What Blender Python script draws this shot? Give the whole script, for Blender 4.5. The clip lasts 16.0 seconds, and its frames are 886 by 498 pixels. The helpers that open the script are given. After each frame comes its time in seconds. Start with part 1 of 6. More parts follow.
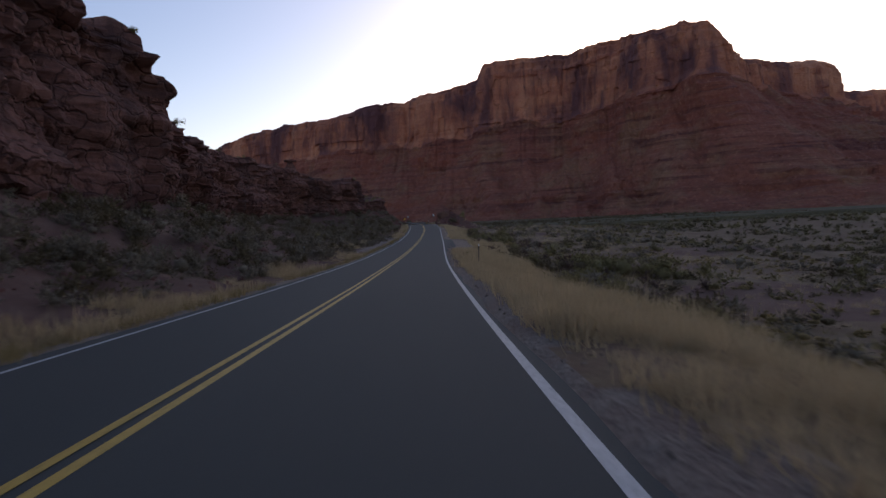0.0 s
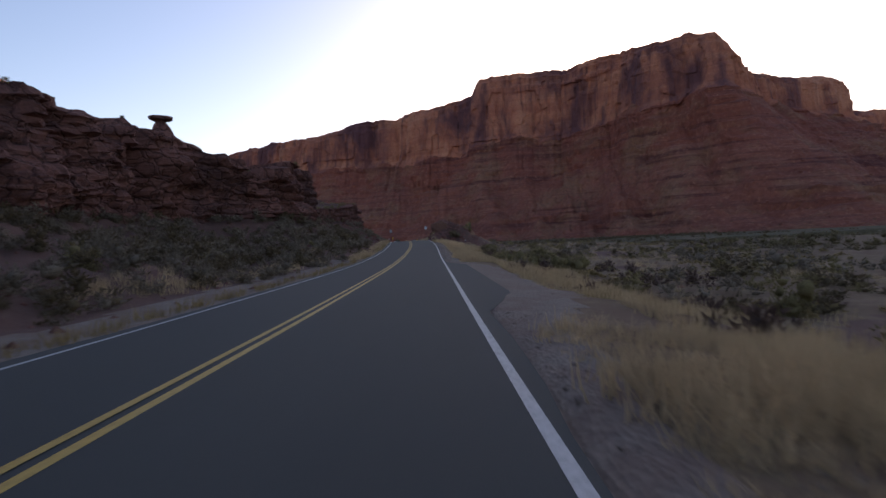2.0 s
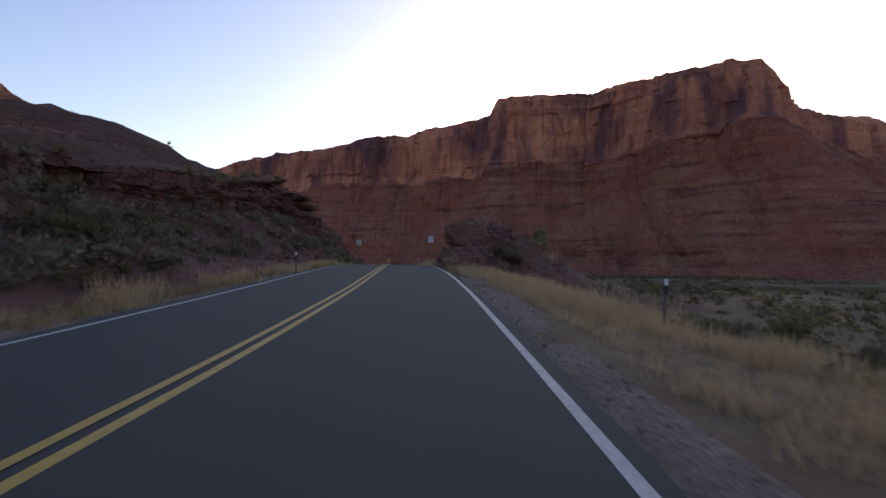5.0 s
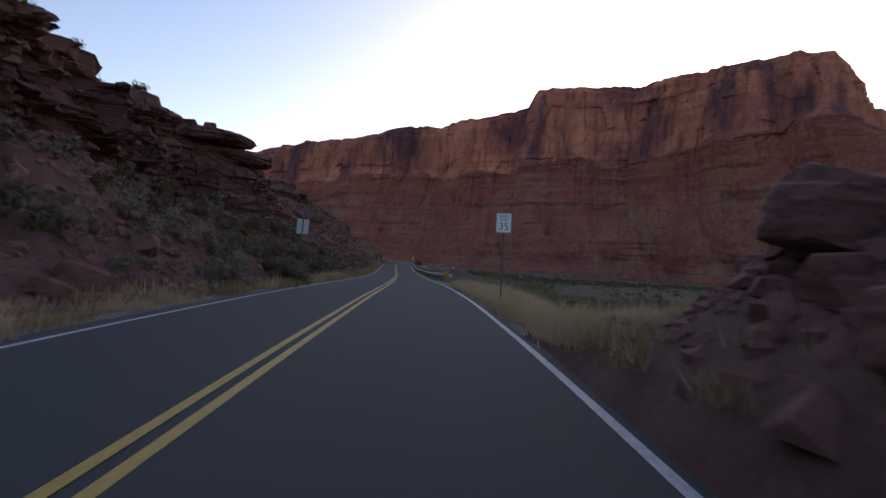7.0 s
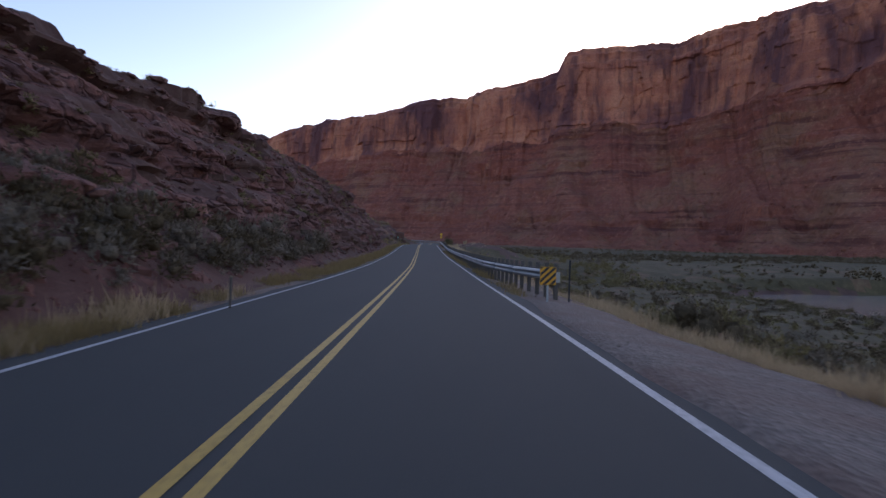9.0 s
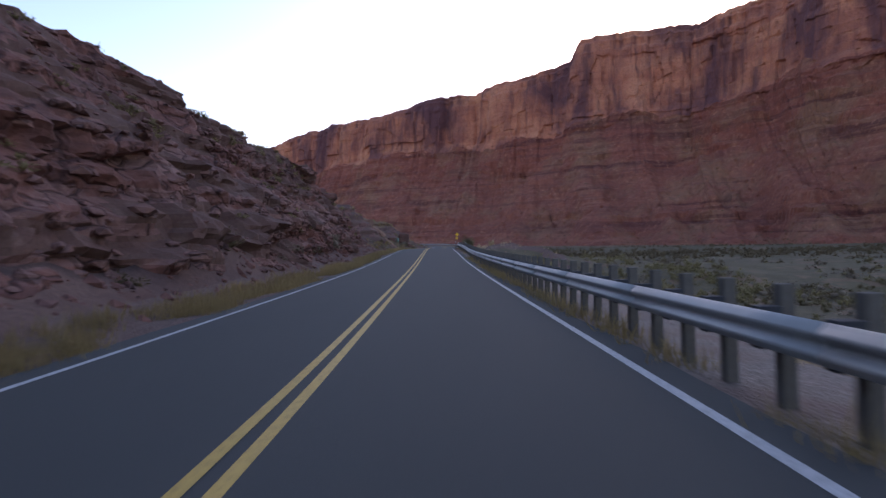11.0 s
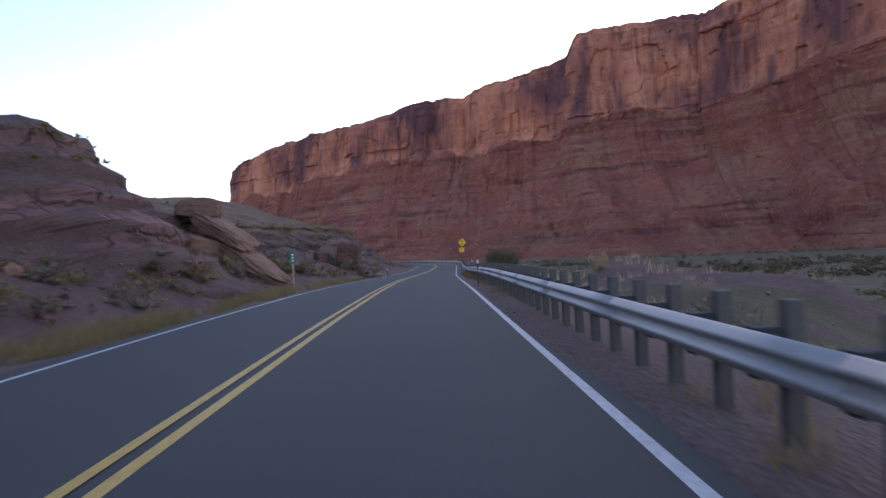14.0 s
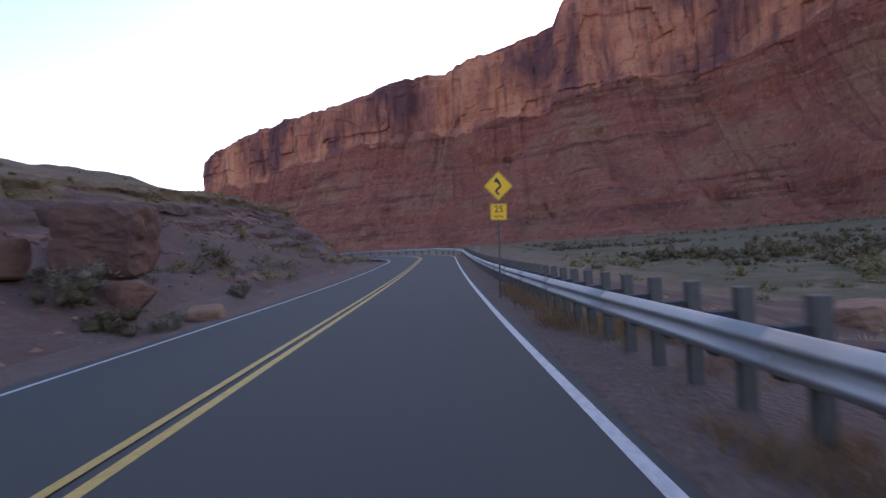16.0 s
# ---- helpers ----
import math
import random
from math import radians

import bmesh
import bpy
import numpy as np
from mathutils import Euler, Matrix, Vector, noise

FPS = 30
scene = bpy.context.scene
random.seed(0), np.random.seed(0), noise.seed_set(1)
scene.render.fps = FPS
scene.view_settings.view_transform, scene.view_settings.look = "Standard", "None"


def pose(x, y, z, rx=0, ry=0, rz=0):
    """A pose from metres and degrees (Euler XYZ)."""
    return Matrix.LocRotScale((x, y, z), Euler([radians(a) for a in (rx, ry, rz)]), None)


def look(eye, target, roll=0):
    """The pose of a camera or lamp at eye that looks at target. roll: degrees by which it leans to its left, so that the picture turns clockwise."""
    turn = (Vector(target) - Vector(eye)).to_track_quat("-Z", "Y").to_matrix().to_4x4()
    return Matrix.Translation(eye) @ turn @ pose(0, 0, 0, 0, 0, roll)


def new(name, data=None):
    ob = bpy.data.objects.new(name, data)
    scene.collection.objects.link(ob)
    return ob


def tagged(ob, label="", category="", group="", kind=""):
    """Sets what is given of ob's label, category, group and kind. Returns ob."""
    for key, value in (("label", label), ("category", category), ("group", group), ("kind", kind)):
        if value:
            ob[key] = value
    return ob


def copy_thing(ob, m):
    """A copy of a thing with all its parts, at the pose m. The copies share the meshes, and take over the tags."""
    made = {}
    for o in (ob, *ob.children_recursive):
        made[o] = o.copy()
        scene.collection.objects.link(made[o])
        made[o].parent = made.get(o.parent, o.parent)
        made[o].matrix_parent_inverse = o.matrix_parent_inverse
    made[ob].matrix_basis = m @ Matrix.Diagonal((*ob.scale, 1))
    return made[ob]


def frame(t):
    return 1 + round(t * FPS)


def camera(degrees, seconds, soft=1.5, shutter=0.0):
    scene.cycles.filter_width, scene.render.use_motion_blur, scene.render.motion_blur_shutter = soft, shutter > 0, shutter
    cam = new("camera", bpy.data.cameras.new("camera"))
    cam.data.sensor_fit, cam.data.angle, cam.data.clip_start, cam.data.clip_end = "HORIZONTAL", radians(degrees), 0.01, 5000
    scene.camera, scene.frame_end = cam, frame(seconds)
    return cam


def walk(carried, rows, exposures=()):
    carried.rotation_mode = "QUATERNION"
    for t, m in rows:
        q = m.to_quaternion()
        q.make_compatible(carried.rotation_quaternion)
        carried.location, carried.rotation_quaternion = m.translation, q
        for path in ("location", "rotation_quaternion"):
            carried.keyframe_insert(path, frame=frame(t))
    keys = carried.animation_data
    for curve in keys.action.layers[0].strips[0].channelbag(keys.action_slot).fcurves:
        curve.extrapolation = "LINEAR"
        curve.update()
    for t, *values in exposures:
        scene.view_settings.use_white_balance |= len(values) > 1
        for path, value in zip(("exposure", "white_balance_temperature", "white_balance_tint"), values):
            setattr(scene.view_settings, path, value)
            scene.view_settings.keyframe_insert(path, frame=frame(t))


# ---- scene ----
# The drive: seconds, place, then yaw, pitch and lean in degrees
cam = camera(76.0, 16.0, soft=1.5, shutter=0.15)
PATH = [
    (0.0, 1.35, -0.18, 2.91, -0.92, -3.14, 2.66),
    (0.5, 1.27, 12.05, 2.31, -1.06, -2.84, 2.27),
    (1.0, 1.26, 24.24, 1.81, -1.27, -2.25, 2.48),
    (1.5, 1.30, 36.37, 1.42, -1.46, -1.50, 3.11),
    (2.0, 1.39, 48.41, 1.18, -1.61, -0.91, 2.62),
    (2.5, 1.50, 60.19, 1.01, -1.74, -0.47, 1.95),
    (3.0, 1.59, 71.50, 0.97, -1.75, -0.15, 1.44),
    (3.5, 1.64, 82.18, 0.96, -1.71, 0.01, 0.88),
    (4.0, 1.67, 92.30, 0.89, -1.60, 0.41, 0.52),
    (4.6, 1.52, 104.85, 1.07, -1.36, 1.25, -0.34),
    (5.2, 1.40, 117.36, 1.42, -0.87, 1.94, -1.53),
    (5.9, 1.06, 131.47, 1.96, -0.00, 2.42, -2.76),
    (6.5, 0.47, 142.79, 2.40, 0.95, 1.92, -3.17),
    (7.0, -0.05, 151.92, 2.61, 1.78, 1.25, -3.59),
    (7.5, -0.67, 160.89, 2.68, 2.69, 0.81, -3.11),
    (8.0, -1.37, 169.66, 2.68, 3.54, 0.12, -2.41),
    (8.5, -2.15, 178.41, 2.58, 4.10, -0.66, -2.09),
    (9.0, -3.02, 187.29, 2.44, 4.64, -1.10, -1.48),
    (9.6, -4.02, 197.82, 2.24, 5.25, -1.19, -0.87),
    (10.2, -5.11, 208.52, 2.03, 5.71, -1.14, -0.17),
    (10.9, -6.47, 221.82, 1.82, 5.98, -0.75, 0.80),
    (11.5, -7.87, 234.44, 1.71, 5.89, -0.38, 1.76),
    (12.0, -9.14, 245.53, 1.65, 5.78, -0.05, 3.00),
    (12.5, -10.29, 256.67, 1.68, 5.47, 0.25, 3.48),
    (13.0, -11.38, 267.73, 1.80, 5.17, 0.57, 2.83),
    (13.5, -12.47, 278.54, 2.01, 4.96, 0.64, 2.24),
    (14.0, -13.53, 289.11, 2.12, 4.90, 0.69, 2.36),
    (14.5, -14.54, 299.56, 2.18, 4.81, 0.56, 2.76),
    (15.0, -15.50, 309.94, 2.21, 4.46, 0.10, 3.28),
    (15.5, -16.39, 320.20, 2.05, 4.14, -0.40, 4.34),
    (16.0, -17.19, 330.11, 1.91, 3.56, -0.71, 4.62),
]
EXPOSURE = [(0.0, 0.32), (0.5, 0.41), (2.0, 0.60), (3.5, 0.66), (7.0, 0.72), (9.0, 1.03), (11.0, 1.45), (12.5, 1.70), (16.0, 1.72)]
walk(cam, [(t, pose(x, y, z, 90 + pitch, lean, yaw)) for t, x, y, z, yaw, pitch, lean in PATH], [(t, e, float(np.interp(t, [0, 7, 9, 16], [6150, 6180, 5960, 6040])), float(np.interp(t, [0, 7, 9, 16], [27, 27, 31, 31]))) for t, e in EXPOSURE])

# ---- world, sun, light ----
SUN_AZ, SUN_EL = 18.0, 12.0          # degrees to the right of straight ahead, and above the horizon
world = bpy.data.worlds.new("world")
scene.world = world
world.use_nodes = True
wn = world.node_tree
sky = wn.nodes.new("ShaderNodeTexSky")
sky.sky_type = "NISHITA"
sky.sun_disc = False
sky.sun_elevation = radians(SUN_EL)
sky.sun_rotation = radians(SUN_AZ)
sky.air_density, sky.dust_density, sky.ozone_density = 1.0, 0.9, 1.0
wn.links.new(sky.outputs[0], wn.nodes["Background"].inputs[0])
wn.nodes["Background"].inputs[1].default_value = 0.13
sun_data = bpy.data.lights.new("sun", "SUN")
sun_data.energy, sun_data.angle, sun_data.color = 3.0, radians(0.5), (1.0, 0.86, 0.68)
sun = new("sun", sun_data)
sd = Vector((math.sin(radians(SUN_AZ)) * math.cos(radians(SUN_EL)), math.cos(radians(SUN_AZ)) * math.cos(radians(SUN_EL)), math.sin(radians(SUN_EL))))
sun.matrix_world = look(sd * 400, (0, 0, 0))


# ---- noise on arrays ----
def hash3(ix, iy, iz, seed):
    h = (ix * 374761393 + iy * 668265263 + iz * 2147483647 + seed * 1274126177) & 0xFFFFFFFF
    h = ((h ^ (h >> 13)) * 1274126177) & 0xFFFFFFFF
    h = ((h ^ (h >> 16)) * 2246822519) & 0xFFFFFFFF
    return ((h ^ (h >> 15)) & 0xFFFFFF) / float(0xFFFFFF)


def vnoise(x, y, z, seed=0):
    """Smooth value noise in -1..1."""
    x, y, z = np.broadcast_arrays(np.asarray(x, float), np.asarray(y, float), np.asarray(z, float))
    fx, fy, fz = np.floor(x), np.floor(y), np.floor(z)
    ix, iy, iz = fx.astype(np.int64), fy.astype(np.int64), fz.astype(np.int64)
    u, v, w = x - fx, y - fy, z - fz
    u, v, w = u * u * (3 - 2 * u), v * v * (3 - 2 * v), w * w * (3 - 2 * w)
    out = 0
    for a in (0, 1):
        for b in (0, 1):
            for c in (0, 1):
                k = (u if a else 1 - u) * (v if b else 1 - v) * (w if c else 1 - w)
                out = out + k * hash3(ix + a, iy + b, iz + c, seed)
    return out * 2 - 1


def fbm(x, y, z, octaves=4, seed=0, gain=0.5):
    total, amp, f = 0, 1.0, 1.0
    for o in range(octaves):
        total = total + amp * vnoise(np.asarray(x) * f, np.asarray(y) * f, np.asarray(z) * f, seed + o * 7)
        amp, f = amp * gain, f * 2.03
    return total


def blocks(x, z, seed=0):
    """A stepped pattern of blocks, 0..1, with slightly wandering joints."""
    row = np.floor(z)
    shift = hash3(row.astype(np.int64), row.astype(np.int64) * 0, row.astype(np.int64) * 0, seed) * 3.1
    return hash3(np.floor(x + shift).astype(np.int64), row.astype(np.int64), np.zeros_like(row).astype(np.int64), seed + 3)


# ---- mesh helpers ----
def mesh_arrays(name, verts, faces, mats, mat_index=None, smooth=False):
    """A mesh from a vertex array and a face array (n x 3 or n x 4)."""
    me = bpy.data.meshes.new(name)
    verts, faces = np.asarray(verts, np.float32), np.asarray(faces, np.int32)
    n, k = faces.shape
    me.vertices.add(len(verts))
    me.vertices.foreach_set("co", verts.ravel())
    me.loops.add(n * k)
    me.loops.foreach_set("vertex_index", faces.ravel())
    me.polygons.add(n)
    me.polygons.foreach_set("loop_start", np.arange(n, dtype=np.int32) * k)
    me.polygons.foreach_set("loop_total", np.full(n, k, np.int32))
    for m in mats:
        me.materials.append(m)
    if mat_index is not None:
        me.polygons.foreach_set("material_index", np.asarray(mat_index, np.int32))
    me.polygons.foreach_set("use_smooth", np.full(n, smooth, bool))
    me.update()
    me.validate()
    return me


def grid_faces(nu, nv, flip=False):
    a = (np.arange(nu - 1)[:, None] * nv + np.arange(nv - 1)[None]).ravel()
    q = np.stack([a, a + nv, a + nv + 1, a + 1], 1)
    return q[:, ::-1] if flip else q


def part(name, bm, material, parent=None, label="", smooth=False):
    """A bmesh as one mesh object, under a thing or a part."""
    me = bpy.data.meshes.new(name)
    bm.to_mesh(me)
    bm.free()
    if material:
        me.materials.append(material)
    if smooth:
        for p in me.polygons:
            p.use_smooth = True
    ob = new(name, me)
    ob.parent = parent
    return tagged(ob, label)


def box(sx, sy, sz, at=(0, 0, 0), bevel=0.0, bm=None):
    bm = bm or bmesh.new()
    made = bmesh.ops.create_cube(bm, size=1.0, matrix=Matrix.Translation(at) @ Matrix.Diagonal((sx, sy, sz, 1)))
    if bevel:
        edges = list({e for v in made["verts"] for e in v.link_edges})
        bmesh.ops.bevel(bm, geom=edges, offset=bevel, segments=2, affect="EDGES", profile=0.5)
    return bm


def tube(r, depth, at=(0, 0, 0), segments=12, bm=None, r2=None, turn=None):
    bm = bm or bmesh.new()
    m = Matrix.Translation(at) @ (turn or Matrix.Identity(4))
    bmesh.ops.create_cone(bm, cap_ends=True, segments=segments, radius1=r, radius2=r if r2 is None else r2, depth=depth, matrix=m)
    return bm


# ---- materials ----
def mat(name, rough=0.8, metal=0.0):
    m = bpy.data.materials.new(name)
    m.use_nodes = True
    nt = m.node_tree
    b = nt.nodes["Principled BSDF"]
    b.inputs["Roughness"].default_value, b.inputs["Metallic"].default_value = rough, metal
    b.inputs["Specular IOR Level"].default_value = 0.3
    return m, nt, b


def node(nt, kind, **values):
    n = nt.nodes.new(kind)
    for k, v in values.items():
        n.inputs[k].default_value = v
    return n


def coords(nt, scale=(1, 1, 1)):
    g = nt.nodes.new("ShaderNodeNewGeometry")
    mp = nt.nodes.new("ShaderNodeMapping")
    mp.inputs["Scale"].default_value = scale
    nt.links.new(g.outputs["Position"], mp.inputs["Vector"])
    return mp.outputs[0]


def noise_tex(nt, vec, scale, detail=5.0, rough=0.6, distort=0.0):
    n = node(nt, "ShaderNodeTexNoise", Scale=scale, Detail=detail, Roughness=rough, Distortion=distort)
    nt.links.new(vec, n.inputs["Vector"])
    return n.outputs["Fac"]


def ramp(nt, fac, stops):
    r = nt.nodes.new("ShaderNodeValToRGB")
    el = r.color_ramp.elements
    while len(el) < len(stops):
        el.new(0.5)
    for e, (p, c) in zip(el, stops):
        e.position, e.color = p, (*c, 1)
    nt.links.new(fac, r.inputs[0])
    return r.outputs[0]


def mix(nt, fac, a, b, kind="MIX"):
    m = nt.nodes.new("ShaderNodeMix")
    m.data_type, m.blend_type = "RGBA", kind
    for sock, v in ((m.inputs[0], fac), (m.inputs[6], a), (m.inputs[7], b)):
        if isinstance(v, bpy.types.NodeSocket):
            nt.links.new(v, sock)
        elif isinstance(v, (int, float)):
            sock.default_value = v
        else:
            sock.default_value = (*v, 1)
    return m.outputs[2]


def bump(nt, b, height, strength, distance):
    n = node(nt, "ShaderNodeBump", Strength=strength, Distance=distance)
    nt.links.new(height, n.inputs["Height"])
    nt.links.new(n.outputs[0], b.inputs["Normal"])


def span(nt, fac, lo, hi):
    m = node(nt, "ShaderNodeMapRange")
    m.inputs["From Min"].default_value, m.inputs["From Max"].default_value = lo, hi
    nt.links.new(fac, m.inputs["Value"])
    return m.outputs[0]


def make_asphalt():
    m, nt, b = mat("asphalt", 0.85)
    v = coords(nt)
    fine = noise_tex(nt, v, 60, 3)
    wide = noise_tex(nt, coords(nt, (1, 0.12, 1)), 0.9, 4)
    col = mix(nt, fine, (0.035, 0.0365, 0.035), (0.066, 0.069, 0.0655))
    col = mix(nt, span(nt, wide, 0.35, 0.7), col, (0.047, 0.0495, 0.0475))
    nt.links.new(col, b.inputs["Base Color"])
    bump(nt, b, fine, 0.35, 0.01)
    return m


def make_paint(name, colour, wear=0.5):
    m, nt, b = mat(name, 0.6)
    v = coords(nt)
    n = noise_tex(nt, v, 14, 6, 0.7)
    dark = tuple(c * 0.45 for c in colour)
    col = mix(nt, span(nt, n, 0.35 + 0.25 * wear, 0.75), colour, dark)
    nt.links.new(col, b.inputs["Base Color"])
    return m


def make_rock(name, low, mid, high, varnish, strata=1.4, scale=1.0, bump_d=0.25, streak=0.6, upright=0.1, joints=0.0, patch=None, mingle=0.6):
    """Layered red rock: bands by height, blotches, dark stains, joints."""
    m, nt, b = mat(name, 0.92)
    band = noise_tex(nt, coords(nt, (0.03 * scale, 0.03 * scale, strata * scale)), 1.0, 6, 0.65, 0.4)
    wide = noise_tex(nt, coords(nt, (0.008 * scale, 0.008 * scale, 0.22 * strata * scale)), 1.0, 4, 0.55, 0.3)
    blotch = noise_tex(nt, coords(nt, (0.12 * scale,) * 3), 1.0, 6, 0.62)
    stain = noise_tex(nt, coords(nt, (0.35 * scale, 0.35 * scale, 0.35 * upright * scale)), 1.0, 5, 0.6, 0.3)
    grain = noise_tex(nt, coords(nt, (2.2 * scale, 2.2 * scale, 3.2 * scale)), 1.0, 6, 0.72)
    col = ramp(nt, mix(nt, 0.4, band, wide), [(0.36, low), (0.5, mid), (0.64, high)])
    col = mix(nt, mix_value(nt, span(nt, blotch, 0.35, 0.68), mingle), col, mid)
    col = mix(nt, mix_value(nt, span(nt, stain, 0.5, 0.66), streak), col, varnish)
    if patch:
        big = noise_tex(nt, coords(nt, (patch[0], patch[0], patch[0] * 0.45)), 1.0, 5, 0.6, 0.5)
        col = mix(nt, mix_value(nt, span(nt, big, 0.47, 0.62), patch[2]), col, patch[1])
        col = mix(nt, mix_value(nt, span(nt, big, 0.46, 0.36), 0.8), col, high)
    col = mix(nt, mix_value(nt, span(nt, grain, 0.45, 0.85), 0.8), col, tuple(c * 0.5 for c in low))
    h = mix(nt, 0.5, grain, band)
    if joints:
        vo = node(nt, "ShaderNodeTexVoronoi", Scale=1.0)
        vo.feature = "DISTANCE_TO_EDGE"
        warp = nt.nodes.new("ShaderNodeVectorMath")
        warp.operation = "ADD"
        wob = node(nt, "ShaderNodeTexNoise", Scale=0.8, Detail=3.0)
        nt.links.new(coords(nt), wob.inputs["Vector"])
        nt.links.new(coords(nt, (joints, joints, joints * 1.7)), warp.inputs[0])
        nt.links.new(wob.outputs["Color"], warp.inputs[1])
        nt.links.new(warp.outputs[0], vo.inputs["Vector"])
        crack = span(nt, vo.outputs["Distance"], 0.0, 0.10)
        col = mix(nt, mix_value(nt, span(nt, vo.outputs["Distance"], 0.045, 0.0), 0.65), col, tuple(c * 0.35 for c in low))
        h = mix(nt, 0.45, h, crack)
    nt.links.new(col, b.inputs["Base Color"])
    bump(nt, b, h, 1.0, bump_d)
    return m


def mix_value(nt, fac, k):
    n = nt.nodes.new("ShaderNodeMath")
    n.operation = "MULTIPLY"
    nt.links.new(fac, n.inputs[0])
    n.inputs[1].default_value = k
    return n.outputs[0]


def make_soil(name, a, b_, c, scale=1.0, bump_d=0.05):
    m, nt, b = mat(name, 0.95)
    wide = noise_tex(nt, coords(nt), 0.10 * scale, 5, 0.6)
    mid = noise_tex(nt, coords(nt), 0.9 * scale, 6, 0.65)
    fine = noise_tex(nt, coords(nt), 9.0 * scale, 5, 0.7)
    col = mix(nt, span(nt, wide, 0.35, 0.65), a, b_)
    col = mix(nt, span(nt, mid, 0.45, 0.7), col, c)
    col = mix(nt, span(nt, fine, 0.35, 0.85), col, tuple(v * 0.5 for v in a))
    nt.links.new(col, b.inputs["Base Color"])
    bump(nt, b, mix(nt, 0.4, fine, mid), 0.8, bump_d)
    return m


def make_gravel(name, low, high, earth):
    m, nt, b = mat(name, 0.9)
    vo = node(nt, "ShaderNodeTexVoronoi", Scale=16.0)
    nt.links.new(coords(nt), vo.inputs["Vector"])
    col = mix(nt, vo.outputs["Color"], low, high)
    col = mix(nt, span(nt, noise_tex(nt, coords(nt), 0.7, 5), 0.4, 0.7), col, earth)
    nt.links.new(col, b.inputs["Base Color"])
    bump(nt, b, vo.outputs["Distance"], 1.0, 0.03)
    return m


def make_leaf(name, a, b_, dark=0.55, speck=0.6, through_light=0.2):
    m, nt, b = mat(name, 0.95)
    b.inputs["Specular IOR Level"].default_value = 0.08
    n = noise_tex(nt, coords(nt), 0.8, 4)
    g = nt.nodes.new("ShaderNodeNewGeometry")
    col = mix(nt, span(nt, n, 0.35, 0.65), a, b_)
    col = mix(nt, mix_value(nt, g.outputs["Random Per Island"], dark), col, tuple(v * 0.45 for v in a))
    fine = noise_tex(nt, coords(nt), 11.0, 4, 0.7)
    col = mix(nt, mix_value(nt, span(nt, fine, 0.42, 0.68), speck), col, tuple(v * 0.35 for v in a))
    nt.links.new(col, b.inputs["Base Color"])
    bump(nt, b, fine, 0.9, 0.12)
    # light passing through the thin blades
    t = nt.nodes.new("ShaderNodeBsdfTranslucent")
    nt.links.new(col, t.inputs["Color"])
    both = node(nt, "ShaderNodeMixShader", Fac=through_light)
    nt.links.new(b.outputs[0], both.inputs[1])
    nt.links.new(t.outputs[0], both.inputs[2])
    nt.links.new(both.outputs[0], nt.nodes["Material Output"].inputs["Surface"])
    return m


def make_plain(name, colour, rough=0.6, metal=0.0, grain=0.25, scale=30.0):
    m, nt, b = mat(name, rough, metal)
    n = noise_tex(nt, coords(nt), scale, 5)
    col = mix(nt, mix_value(nt, n, grain), colour, tuple(c * 0.4 for c in colour))
    nt.links.new(col, b.inputs["Base Color"])
    return m


